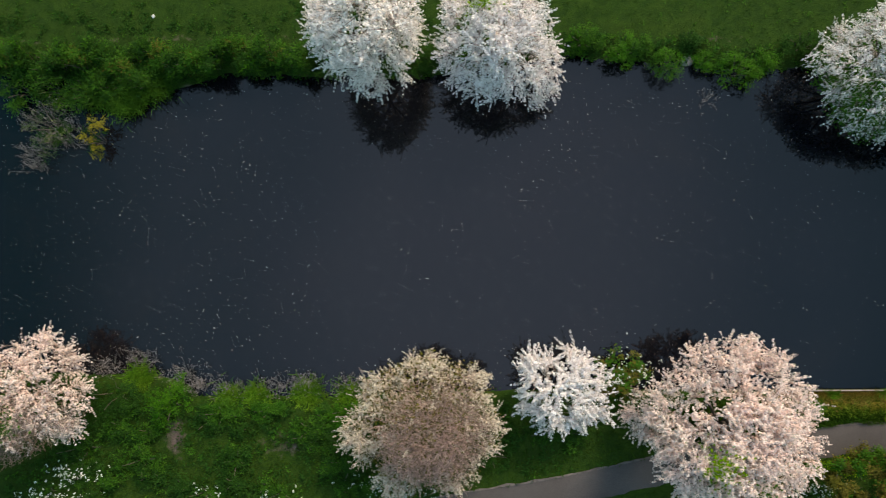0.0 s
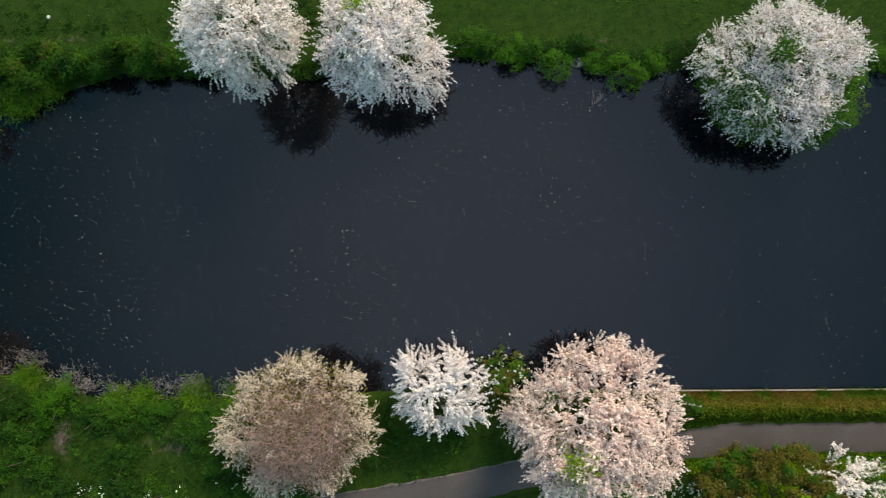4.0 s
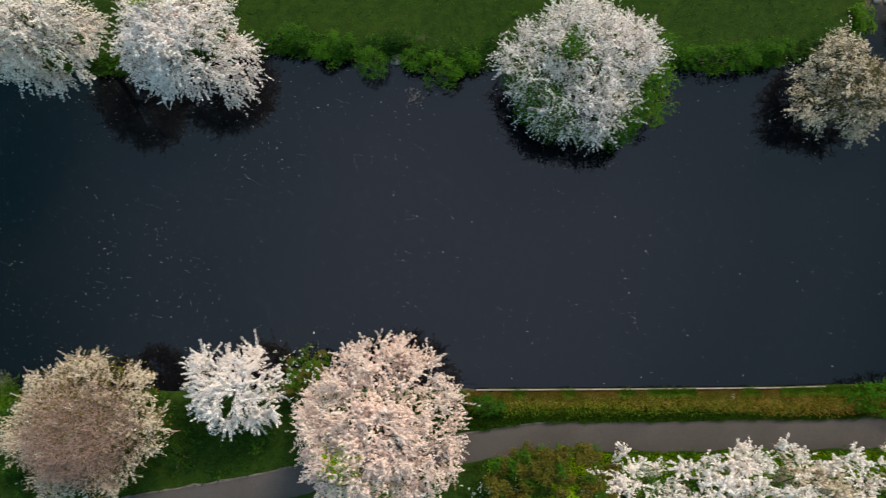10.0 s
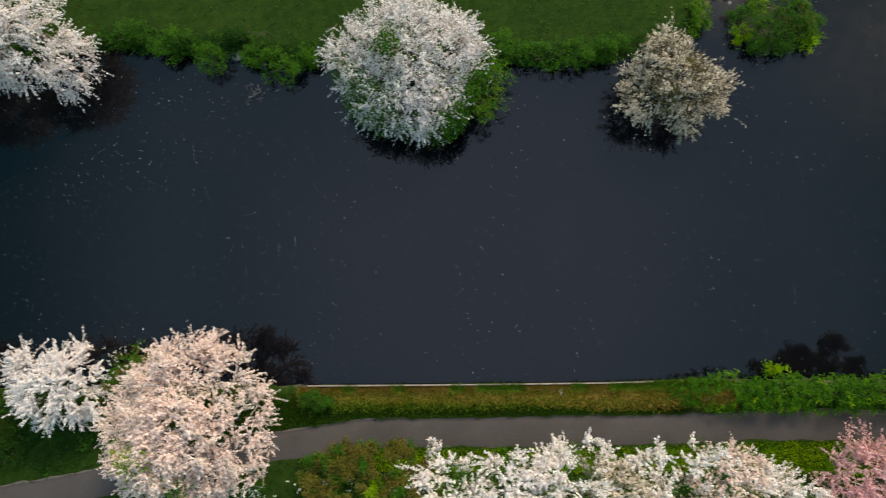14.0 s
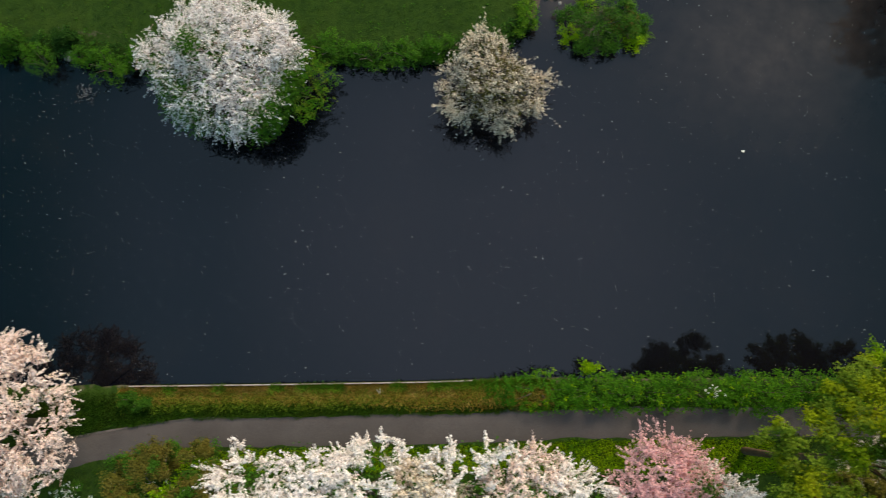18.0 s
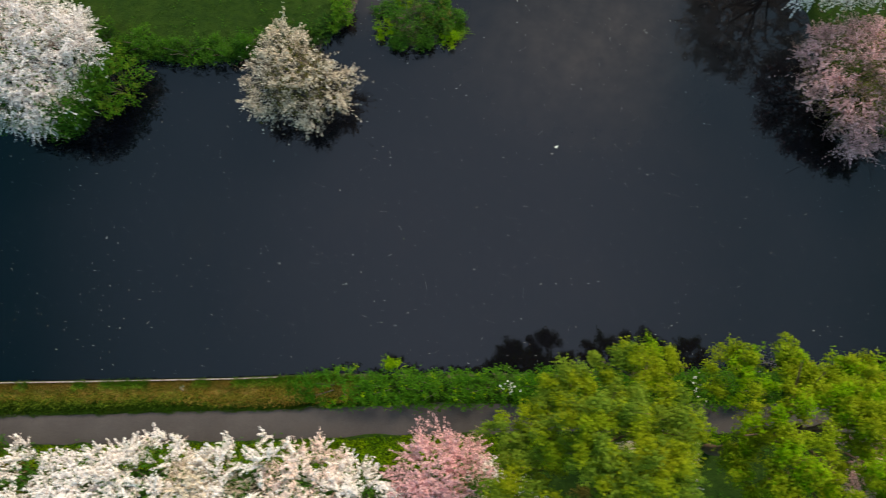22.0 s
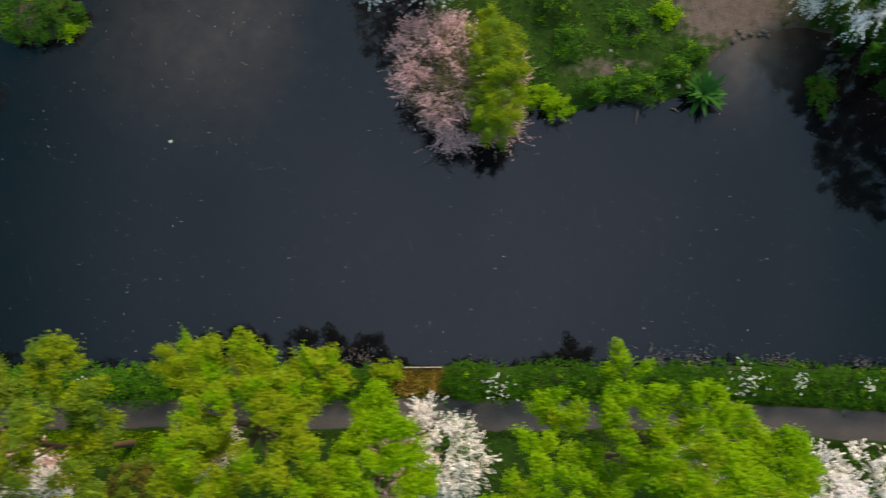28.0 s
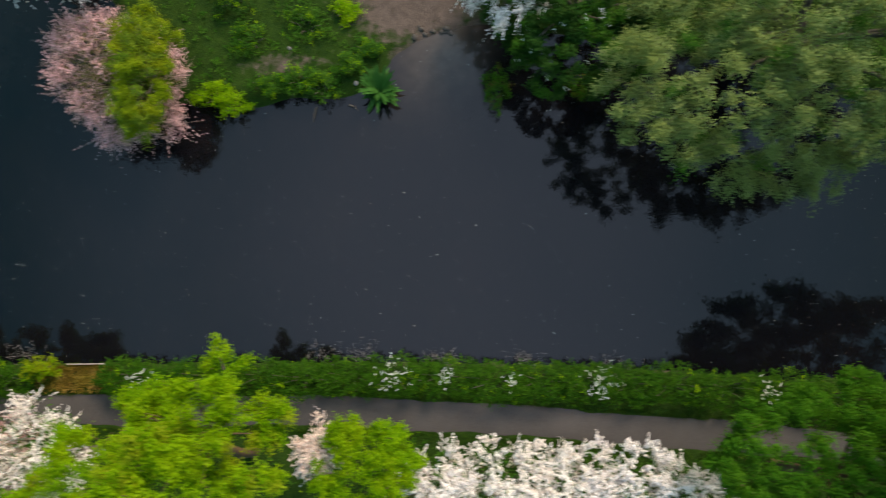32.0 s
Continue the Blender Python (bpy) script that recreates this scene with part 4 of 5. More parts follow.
for k, (x, y, r, rz, mat, note) in enumerate((
        (26.7, -8.4, 2.1, 2.3, BLOSSOM_WHITE, "white cherry with upright flowering shoots"),
        (29.4, -8.3, 2.3, 2.5, BLOSSOM_COOL, "cool white cherry crowded in the row"),
        (32.1, -8.1, 2.4, 2.8, BLOSSOM_WHITE, "wide white cherry in full flower below the path"),
        (34.6, -8.3, 1.8, 2.5, BLOSSOM_FADED, "slim fading pinkish cherry among white ones"),
        (36.7, -8.2, 2.4, 2.6, BLOSSOM_WHITE, "white cherry in full flower"),
        (39.0, -8.5, 2.1, 2.4, BLOSSOM_BLUSH, "blush-white cherry in full flower"),
        (41.3, -8.9, 2.0, 2.2, BLOSSOM_WHITE, "white cherry with crowded blossom"),
        (47.6, -8.7, 1.65, 2.2, BLOSSOM_COOL, "small cool white cherry beside the pink one"),
        (82.4, -8.9, 2.0, 2.2, BLOSSOM_COOL, "cool white cherry beside the green maple"),
        (85.0, -9.0, 2.3, 2.3, BLOSSOM_WHITE, "white cherry in full flower beside the path"),
        (87.7, -9.1, 2.4, 2.2, BLOSSOM_WHITE, "white cherry with upright flowering shoots"),
        (90.4, -9.2, 2.4, 2.2, BLOSSOM_COOL, "cool white cherry in full flower"),
        (93.0, -9.4, 2.2, 2.1, BLOSSOM_WHITE, "white cherry at the end of the row"))):
    blossom_tree("cherry", (x, y - 0.5), (x, y, 3.3 if x < 60 else 2.7), (r * 1.1, r * 1.15, rz), mat, note, 30 + k, 640, 16, 1.05, 0.8, 0.02, size=0.075, low=-0.1, fat=0.045, fan=0.6,
                 green=LEAF_MID, green_share=0.1, trunk_r=0.13, limbs=6, group="cherries below the path", reach=(0.62, 0.98))
blossom_tree("pink_cherry", (45.6, -8.6), (45.6, -8.0, 3.5), (2.9, 2.9, 2.5), BLOSSOM_PINK, "pink cherry in full flower beside the path", 41, 1500, 13, 0.95, 0.6, 0.04, size=0.07, trunk_r=0.14,
             patches=(((0.5, 0.2, 0.7), 0.2, 300, LEAF_MID),))
blossom_tree("cherry", (65.6, -7.4), (65.7, -6.4, 5.0), (2.0, 2.4, 2.2), BLOSSOM_WHITE, "white cherry squeezed between green trees", 42, 600, 15, 0.95, 0.6, 0.04, size=0.065, bare=0.12, green=LEAF_MID, green_share=0.1)
blossom_tree("pink_cherry", (63.9, -7.6), (63.6, -6.7, 4.9), (1.8, 2.2, 1.9), BLOSSOM_PINK, "sparse pink cherry half hidden by leaves", 43, 480, 12, 0.9, 0.5, 0.04, size=0.06, bare=0.2, green=LEAF_MID, green_share=0.15, limbs=5, trunk_r=0.1)
blossom_tree("cherry", (76.9, -7.4), (76.9, -6.7, 3.6), (1.1, 1.5, 1.4), BLOSSOM_BLUSH, "small blush cherry showing between two green maples", 45, 300, 14, 0.8, 0.5, 0.04, size=0.066, limbs=4, trunk_r=0.08)
blossom_tree("cherry", (54.8, -7.9), (54.8, -7.6, 3.4), (1.7, 2.1, 2.2), BLOSSOM_FADED, "slim fading cherry between two green maples", 44, 500, 14, 0.9, 0.5, 0.04, size=0.066, twigs=500, limbs=5, trunk_r=0.1)

# ---- green trees ----
leaf_tree("bronze_maple", (53.4, -9.3), (53.2, -8.6, 5.0), (2.1, 2.0, 2.0), LEAF_BROWN, "thin bronze-leaved maple under the taller maples", 62, 130, 70, 0.45, 0.06, second=LEAF_OLIVE, second_share=0.4, limbs=5, trunk_r=0.09)
MAPLE = dict(clump_r=0.52, size=0.056, low=-0.2, reach=(0.5, 0.95), wood=TAN_BARK)
leaf_tree("field_maple", (50.4, -6.9), (51.0, -4.7, 11.0), (3.2, 2.9, 3.2), LEAF_OLIVE, "tall olive-green field maple in new leaf beside the path", 51, 600, 72, second=LEAF_FRESH, second_share=0.45, heart=0.75, trunk_r=0.15,
          boughs=((49.2, -4.4, 9.6, 1.5), (48.6, -7.2, 9.8, 1.5), (50.2, -6.0, 10.4, 1.6), (48.9, -5.3, 8.8, 1.3), (49.6, -7.4, 9.6, 1.5), (48.1, -6.1, 10.4, 1.35), (47.9, -4.6, 9.6, 1.1), (53.2, -4.7, 8.6, 1.0), (52.9, -6.9, 9.6, 1.2), (51.4, -7.6, 10.6, 1.8), (49.91, -3.19, 10.0, 1.08), (50.73, -4.09, 12.3, 1.5), (52.12, -2.51, 9.5, 1.15), (51.63, -5.11, 13.0, 1.57), (49.52, -5.25, 10.8, 1.24), (49.68, -6.57, 11.5, 1.35), (52.87, -4.08, 12.0, 0.77), (53.19, -3.32, 9.5, 0.88)),
          sprouts=((50.87, -1.88, 9.0, 0.29), (51.97, -1.69, 9.0, 0.27),), **MAPLE)
leaf_tree("field_maple", (58.4, -7.0), (58.7, -4.6, 8.8), (3.8, 3.6, 3.0), LEAF_FRESH, "tall spreading yellow-green maple over the path", 52, 460, 72, second=LEAF_SPRING, second_share=0.3, limbs=10,
          boughs=((61.6, -8.0, 9.0, 1.5), (57.0, -6.2, 8.6, 1.2), (54.44, -2.73, 4.6, 1.18), (56.99, -2.83, 7.2, 1.28), (58.38, -2.72, 7.8, 1.22), (59.51, -4.37, 9.3, 1.76), (60.99, -2.94, 7.8, 1.19), (57.54, -5.53, 10.2, 1.48), (56.7, -5.4, 7.0, 0.9), (57.1, -7.8, 8.5, 1.2), (60.29, -6.02, 10.5, 1.71), (58.49, -6.97, 11.5, 1.45)),
          sprouts=((56.95, -1.85, 8.0, 0.3), (58.29, -1.36, 8.5, 0.38), (60.94, -2.11, 8.3, 0.3),), **MAPLE)
leaf_tree("field_maple", (62.9, -7.6), (63.1, -6.2, 7.8), (1.9, 2.2, 2.2), LEAF_SPRING, "fresh green maple leaning to the canal", 53, 190, 72,
          boughs=((63.5, -5.4, 8.4, 1.5), (62.4, -6.8, 8.6, 1.6), (64.1, -7.0, 8.2, 1.4), (62.9, -4.2, 6.4, 0.9), (61.9, -8.2, 8.0, 1.3)), **MAPLE)
leaf_tree("field_maple", (73.2, -7.6), (73.5, -5.2, 8.8), (3.5, 3.2, 3.2), LEAF_SPRING, "tall bright green maple with a pointed crown", 54, 540, 72, second=LEAF_FRESH, second_share=0.12,
          boughs=((67.2, -8.7, 8.6, 1.4), (67.0, -10.1, 8.2, 1.6), (68.9, -5.9, 8.4, 1.2), (68.3, -8.3, 9.0, 1.6), (69.4, -7.0, 9.0, 1.6), (71.0, -8.8, 10.0, 1.7), (73.31, -3.15, 5.2, 0.98), (70.45, -4.53, 5.6, 1.11), (72.4, -4.19, 8.4, 1.29), (74.61, -4.08, 9.6, 1.22), (76.2, -4.75, 8.0, 1.09), (70.65, -6.73, 8.0, 1.48), (73.56, -5.54, 12.0, 1.57), (75.89, -6.47, 9.5, 1.29), (72.24, -7.29, 10.5, 1.47)),
          sprouts=((72.9, -1.87, 5.2, 0.4),), **MAPLE)
leaf_tree("field_maple", (79.0, -8.6), (79.3, -6.9, 4.6), (2.0, 2.0, 1.9), LEAF_SPRING, "small bright green maple by the path", 55, 130, 72, limbs=5, trunk_r=0.12,
          boughs=((78.6, -6.3, 4.8, 1.2), (79.9, -6.5, 4.8, 1.1), (78.2, -7.7, 4.6, 1.2), (79.6, -7.9, 4.6, 1.2), (80.7, -7.3, 4.4, 0.9)), **MAPLE)
shrub("sallow", (62.8, -3.3), (1.0, 0.9, 1.7), LEAF_FRESH, "yellow-green sallow bush in the gap of the hedge", 61, 1500, 0.075, 8, second=LEAF_SPRING)
leaf_tree("hornbeam", (98.5, -8.3), (98.6, -7.4, 6.2), (4.2, 4.0, 3.6), HEDGE, "dense mid-green hornbeam over the path", 56, 600, 66, heart=0.9,
          boughs=((94.4, -7.0, 6.0, 1.4), (95.0, -6.0, 6.2, 1.6), (97.2, -5.6, 6.2, 1.7), (99.5, -6.2, 6.2, 1.8), (95.4, -7.8, 6.2, 1.7), (97.9, -7.8, 6.2, 1.9), (96.8, -4.5, 6.2, 0.8), (99.1, -4.3, 6.2, 1.1)), **MAPLE)
leaf_tree("hornbeam", (106.5, -8.2), (107.2, -5.0, 13.4), (7.5, 5.5, 3.8), LEAF_MID, "very tall mid-green hornbeam leaning out over the canal", 57, 420, 60, 1.1, 0.13, -0.8, 0.35, 10, reach=(0.6, 0.98), heart=0.85,
          boughs=((100.9, -4.6, 12.6, 2.4), (103.6, -2.6, 13.2, 2.7), (107.0, -1.4, 13.8, 3.0), (110.2, -3.2, 13.4, 3.0), (113.2, -2.7, 13.4, 2.8), (104.6, -6.2, 14.0, 3.2), (109.0, -6.6, 14.0, 3.2)))
leaf_tree("willow", (98.5, 13.2), (98.8, 11.2, 6.0), (9.7, 7.2, 5.2), LEAF_SAGE, "huge sage-green willow overhanging the canal", 58, 1200, 64, 0.7, 0.06, -0.45, 0.5, 12, 1, 0.34, (0.6, 1.0), second=LEAF_MID, second_share=0.06,
          droop=0.35, rise=-0.1, fan=0.7, heart=0.86)
leaf_tree("thorn", (90.0, 15.6), (88.9, 13.5, 3.2), (4.3, 4.2, 2.9), LEAF_DARK, "dark green thorn with scattered white flowers", 59, 300, 72, 0.55, 0.075, flowers=60, flower_size=0.032, second=LEAF_MID, second_share=0.3)


# ---- hedge and bank plants, near side ----
rng = np.random.default_rng(77)
hx = 40.4
k = 0
HEDGE_FLOWERS = ((48.6, 0.3, 7), (57.6, 0.4, 6), (68.2, 0.5, 20), (80.0, 0.55, 26), (82.7, 0.35, 14), (85.8, 0.25, 11), (90.1, 0.6, 34), (98.0, 0.4, 10))
while hx < 108:
    wide = rng.uniform(2.1, 2.9)
    wide = min(wide, abs(hx - 64.3) - 1.25)
    if wide > 0.6:
        far = float(np.interp(hx, [40, 80, 93, 108], [-3.95, -3.95, -4.45, -5.4])) + rng.uniform(-0.12, 0.12)
        shrub("hedge_shrub", (hx, far), (wide, 1.1, rng.uniform(1.1, 1.75)), HEDGE if hx < 60 else HEDGE_DARK,
              "clipped green hedge shrub between path and water", 200 + k, 2500, 0.07, 20, 0.6, "hedge", "waterside hedge", tuple((fx - hx, 0.1, fs, fn) for fx, fs, fn in HEDGE_FLOWERS if abs(fx - hx) < wide * 0.65), 5, even=0.55,
              second=LEAF_SPRING, second_share=0.05 if hx < 60 else 0.03, reach=(0.74, 1.08))
    hx += max(wide, 1.0) * 0.98
    k += 1
shrub("sapling", (42.9, -2.75), (0.5, 0.42, 1.6), LEAF_SPRING, "pale green sapling leaning out of the hedge over the water", 260, 420, 0.08, 4, stems=2, sink=0.05)

# wild growth on the near bank where it is uneven
for k, (x, y, rx, ry, h, mat) in enumerate((
        (-15.6, -4.2, 1.9, 1.4, 1.2, LEAF_DARK), (-12.6, -4.6, 1.5, 1.6, 1.3, HEDGE), (-17.2, -7.0, 2.2, 1.7, 0.9, LEAF_DARK), (-14.0, -7.6, 1.6, 1.4, 0.8, LEAF_MID),
        (-9.8, -5.2, 1.5, 0.8, 0.9, LEAF_MID), (-7.4, -5.0, 1.3, 0.6, 0.7, LEAF_MID), (-12.9, -4.9, 0.8, 0.9, 1.3, HEDGE), (-3.2, -5.0, 1.3, 1.0, 1.2, HEDGE), (-4.8, -6.3, 2.2, 1.1, 0.9, LEAF_DARK),
        (-3.0, -7.6, 1.8, 1.4, 1.0, LEAF_DARK), (-9.0, -7.6, 1.0, 1.2, 0.6, LEAF_DARK), (7.4, -6.0, 2.2, 0.7, 0.6, LEAF_DARK), (4.2, -7.2, 1.4, 0.9, 0.7, LEAF_DARK), (20.0, -4.4, 0.9, 0.6, 1.0, LEAF_MID))):
    shrub("bank_weeds", (x, y), (rx, ry, h), mat, "tangled green weeds on the canal bank", 300 + k, 1800, 0.07, 8, 0.4, "weeds", "near bank weeds", stems=4,
          second=LEAF_MID if k % 3 else LEAF_DARK, second_share=0.25)
rng = np.random.default_rng(299)
for k in range(30):
    x, y = rng.uniform(-18, -1), rng.uniform(-9.4, -5.0)
    if math.hypot((x + 12.4) / 0.9, (y + 6.6) / 1.7) < 1 or math.hypot((x + 6.5) / 2.0, (y + 6.9) / 1.0) < 1:
        continue
    r = rng.uniform(0.5, 1.1)
    shrub("nettle_clump", (x, y), (r, r * rng.uniform(0.6, 1.0), rng.uniform(0.5, 1.0)), LEAF_DARK if k % 2 else LEAF_MID, "dark green nettles and brambles on the canal bank", 1300 + k, int(1100 * r), 0.085, 9, 0.42,
          "weeds", "near bank nettles", stems=3, second=LEAF_DARK, second_share=0.4, tight=0.11)
tuft("sedge_tuft", (-5.5, -4.25), 0.85, 1.1, SEDGE, "bright green sedge tuft at the water's edge", 320)
for k, (x, y) in enumerate(((-14.5, -3.4), (-9.6, -4.5), (-8.2, -4.4), (-3.3, -4.3))):
    tuft("sedge_tuft", (x, y), 0.8, 0.9, SEDGE, "green sedge tuft at the water's edge", 321 + k, 260, group="near bank sedge")


def dead_stems(place, r, h, seed, count=60):
    rng = np.random.default_rng(seed)
    z = max(0.0, land_z(*place))
    t = thing("dried_weed", (*place, z), "tangle of pale dead stems at the water's edge", "dead plant", "dried weeds")
    a = np.column_stack([rng.normal(size=(count, 2)) * r * np.array([0.5, 0.25]), np.full(count, -0.1)])
    b = a + np.column_stack([rng.normal(size=(count, 2)) * 0.22 + np.array([0, 0.16]), h * rng.uniform(0.3, 1.1, count)])
    v, f = rods(a, b, np.full(count, 0.008), np.full(count, 0.005))
    part("stem_mass", mesh_from(v, f, DEAD_TWIG), t, kind="stuff")
    q = np.repeat(b, 3, 0)
    q = q + rng.normal(size=q.shape) * 0.07
    part("seed_mass", leaf_mesh(leaves(rng, q, np.array([0, 0, 1.0]) + rng.normal(size=q.shape) * 0.5, 0.026 * rng.uniform(0.6, 1.4, len(q)), 0.7), SEED_HEAD), t, kind="stuff")


for k, (x, y, r) in enumerate(((-14.6, -2.6, 0.9), (-12.2, -3.3, 1.2), (-11.4, -3.9, 0.8), (-9.6, -4.15, 1.0), (-7.2, -4.0, 1.2), (-5.6, -3.8, 0.8), (-3.2, -3.8, 0.9), (-16.5, -3.0, 0.9),
                                 (61.4, -2.9, 0.9), (76.6, -2.9, 0.9), (78.4, -3.0, 0.7), (82.5, -3.1, 0.8), (86.6, -3.3, 0.6), (91.0, -3.5, 0.9))):
    dead_stems((x, y), r, 0.5, 340 + k, 120 if x < 0 else 40)
dead_stems((16.2, 11.7), 0.35, 0.3, 360, 34)

# cow parsley below the path and beside the trees
for k, (x, y, r, heads) in enumerate(((-1.0, -8.7, 1.2, 70), (-17.4, -8.2, 1.2, 40), (-18.6, -9.4, 1.2, 50), (-10.6, -9.2, 1.2, 12), (-6.6, -9.2, 1.1, 10), (20.6, -8.6, 1.1, 44), (17.0, -8.8, 0.8, 22), (80.8, -8.0, 0.7, 22))):
    shrub("cow_parsley", (x, y), (r, r * 0.7, 0.8), LEAF_MID, "cow parsley with white flower heads", 380 + k, 900, 0.05, 6, 0.4, "wild flower", "cow parsley", ((0, 0, r, heads),), 4)
shrub("white_flower", (32.3, -4.0), (0.16, 0.14, 0.22), LEAF_MID, "single white flower in the grass verge", 390, 60, 0.04, 3, stems=2, category="wild flower", flowers=((0, 0, 0.1, 6),))

# ---- far bank plants ----
rng = np.random.default_rng(480)
x = -23.5
k = 0
while x < -4.6:
    r = rng.uniform(0.55, 1.0)
    y = float(np.interp(x, [-23, -14, -5], [14.1, 14.3, 14.35])) + rng.uniform(-0.55, 0.45)
    shrub("thicket_bush", (x, y), (r, r * 0.9, rng.uniform(0.9, 2.2)), (LEAF_DARK, LEAF_MID, LEAF_DARK)[k % 3], "leafy green bush in the thicket along the far bank", 900 + k, int(1500 * r), 0.13, 7, 0.26,
          group="far bank thicket", second=(LEAF_MID, LEAF_BROWN, HEDGE)[k % 3], second_share=(0.4, 0.14, 0.2)[k % 3], tight=0.15)
    x += r * 0.85
    k += 1
for k, (x, y, rx, ry, h, mat) in enumerate((
        (9.3, 15.2, 1.0, 0.8, 1.0, LEAF_MID), (12.4, 14.8, 0.7, 0.6, 0.9, LEAF_MID),
        (15.0, 15.2, 0.6, 0.5, 0.8, LEAF_DARK), (29.6, 14.3, 1.6, 0.9, 1.0, LEAF_MID), (31.8, 13.9, 1.6, 0.8, 1.1, LEAF_MID), (33.6, 13.9, 1.0, 0.8, 1.1, LEAF_MID), (35.2, 14.3, 1.0, 0.8, 1.0, LEAF_MID), (40.0, 16.0, 0.6, 1.2, 0.8, SEDGE),
        (21.0, 14.8, 1.3, 0.9, 0.9, LEAF_DARK), (27.4, 14.6, 1.2, 0.9, 0.9, LEAF_DARK),
        (1.2, 14.2, 1.0, 0.8, 0.9, LEAF_DARK), (-20.0, 10.6, 1.3, 1.0, 0.9, LEAF_DARK), (-18.2, 10.2, 1.1, 0.9, 0.8, LEAF_DARK))):
    shrub("bank_shrub", (x, y - 0.3), (rx * 1.15, ry * 1.2, h), mat, "low green shrub along the far bank", 400 + k, 1900, 0.065, 8, 0.5, group="far bank shrubs", second=HEDGE if x > 25 else LEAF_DARK, second_share=0.3)
shrub("round_bush", (13.8, 13.5), (1.0, 1.0, 1.5), LEAF_MID, "round fresh green bush standing at the water's edge", 450, 1900, 0.065, 12, 0.3, second=HEDGE, second_share=0.5, even=0.5, reach=(0.7, 1.05), sink=0.05)
for k, (x, y, r, h) in enumerate(((9.0, 14.9, 0.75, 1.1), (11.4, 14.4, 1.15, 1.5), (15.8, 13.8, 0.65, 0.9), (17.5, 13.2, 1.3, 1.4), (18.9, 13.7, 0.9, 1.0))):
    shrub("round_bush", (x, y), (r, r * 0.95, h), LEAF_MID, "rounded green bush leaning over the far waterside", 451 + k, int(1500 * r + 300), 0.065, 11, group="round waterside bushes",
          second=HEDGE, second_share=0.4, even=0.3, sink=0.05)
# reed bed and scrub at the west end
for k, (x, y, r) in enumerate(((-16.6, 12.9, 1.2), (-15.4, 12.8, 1.0), (-17.6, 12.6, 1.1), (-16.2, 12.0, 1.0), (-14.4, 13.1, 0.9))):
    tuft("reed_clump", (x, y), r, 1.7, REED, "dense green reed clump at the water's edge", 470 + k, 560, "reeds", "reed bed", 0.0)
for k, (x, y, r, h) in enumerate(((-16.8, 12.9, 1.4, 1.6), (-15.2, 12.9, 1.1, 1.4), (-18.4, 12.4, 1.3, 1.2), (-20.4, 12.7, 1.3, 1.3), (-22.2, 12.6, 1.4, 1.3))):
    shrub("willow_scrub", (x, y), (r, r * 0.9, h), LEAF_MID, "feathery green willow scrub among the reeds", 485 + k, 1300, 0.15, 8, 0.2, group="willow scrub", second=LEAF_DARK, second_share=0.5, sink=0.05, tight=0.17)
shrub("dead_bush", (-20.4, 10.5), (1.7, 2.1, 1.2), LEAF_DARK, "grey half-dead bush with thin leaves over the water", 489, 1500, 0.07, 9, 0.25, stems=9, sink=0.03, second=LEAF_SAGE, second_share=0.2, tight=0.14)
shrub("yellow_shrub", (-17.5, 9.7), (0.85, 1.25, 1.6), LEAF_YELLOW, "small yellow-leaved shrub among dead twigs", 490, 620, 0.08, 3, sink=0.02, second=LEAF_BROWN)
for k, (x, y) in enumerate(((-20.6, 9.6), (-19.6, 10.6), (-21.4, 8.9), (-21.6, 10.8), (-20.4, 11.4), (-19.2, 9.6), (-21.2, 8.3))):
    dead_stems((x, y), 0.9, 0.9, 495 + k, 45)
# islet
shrub("islet_bush", (43.7, 15.2), (2.0, 1.6, 1.2), LEAF_MID, "rounded green bush on the small islet", 510, 3200, 0.07, 10, second=LEAF_DARK, second_share=0.3)
shrub("islet_bush", (45.3, 15.4), (1.2, 1.2, 0.9), LEAF_MID, "low green and brown bush on the small islet", 511, 1500, 0.07, 7, second=LEAF_BROWN)
for k, (x, y) in enumerate(((42.3, 14.9), (43.0, 14.2), (44.4, 14.1), (45.6, 14.4), (46.2, 15.4), (45.4, 16.5), (43.4, 16.6), (42.2, 15.9))):
    shrub("islet_scrub", (x, y), (0.7, 0.6, 0.6), LEAF_MID if k % 3 else LEAF_SPRING, "low green scrub at the islet's rim", 513 + k, 700, 0.065, 6, stems=3, group="islet scrub", sink=0.08)
tuft("sedge_tuft", (46.1, 14.9), 0.55, 0.5, SEDGE, "short green sedge at the islet's tip", 512, 220)
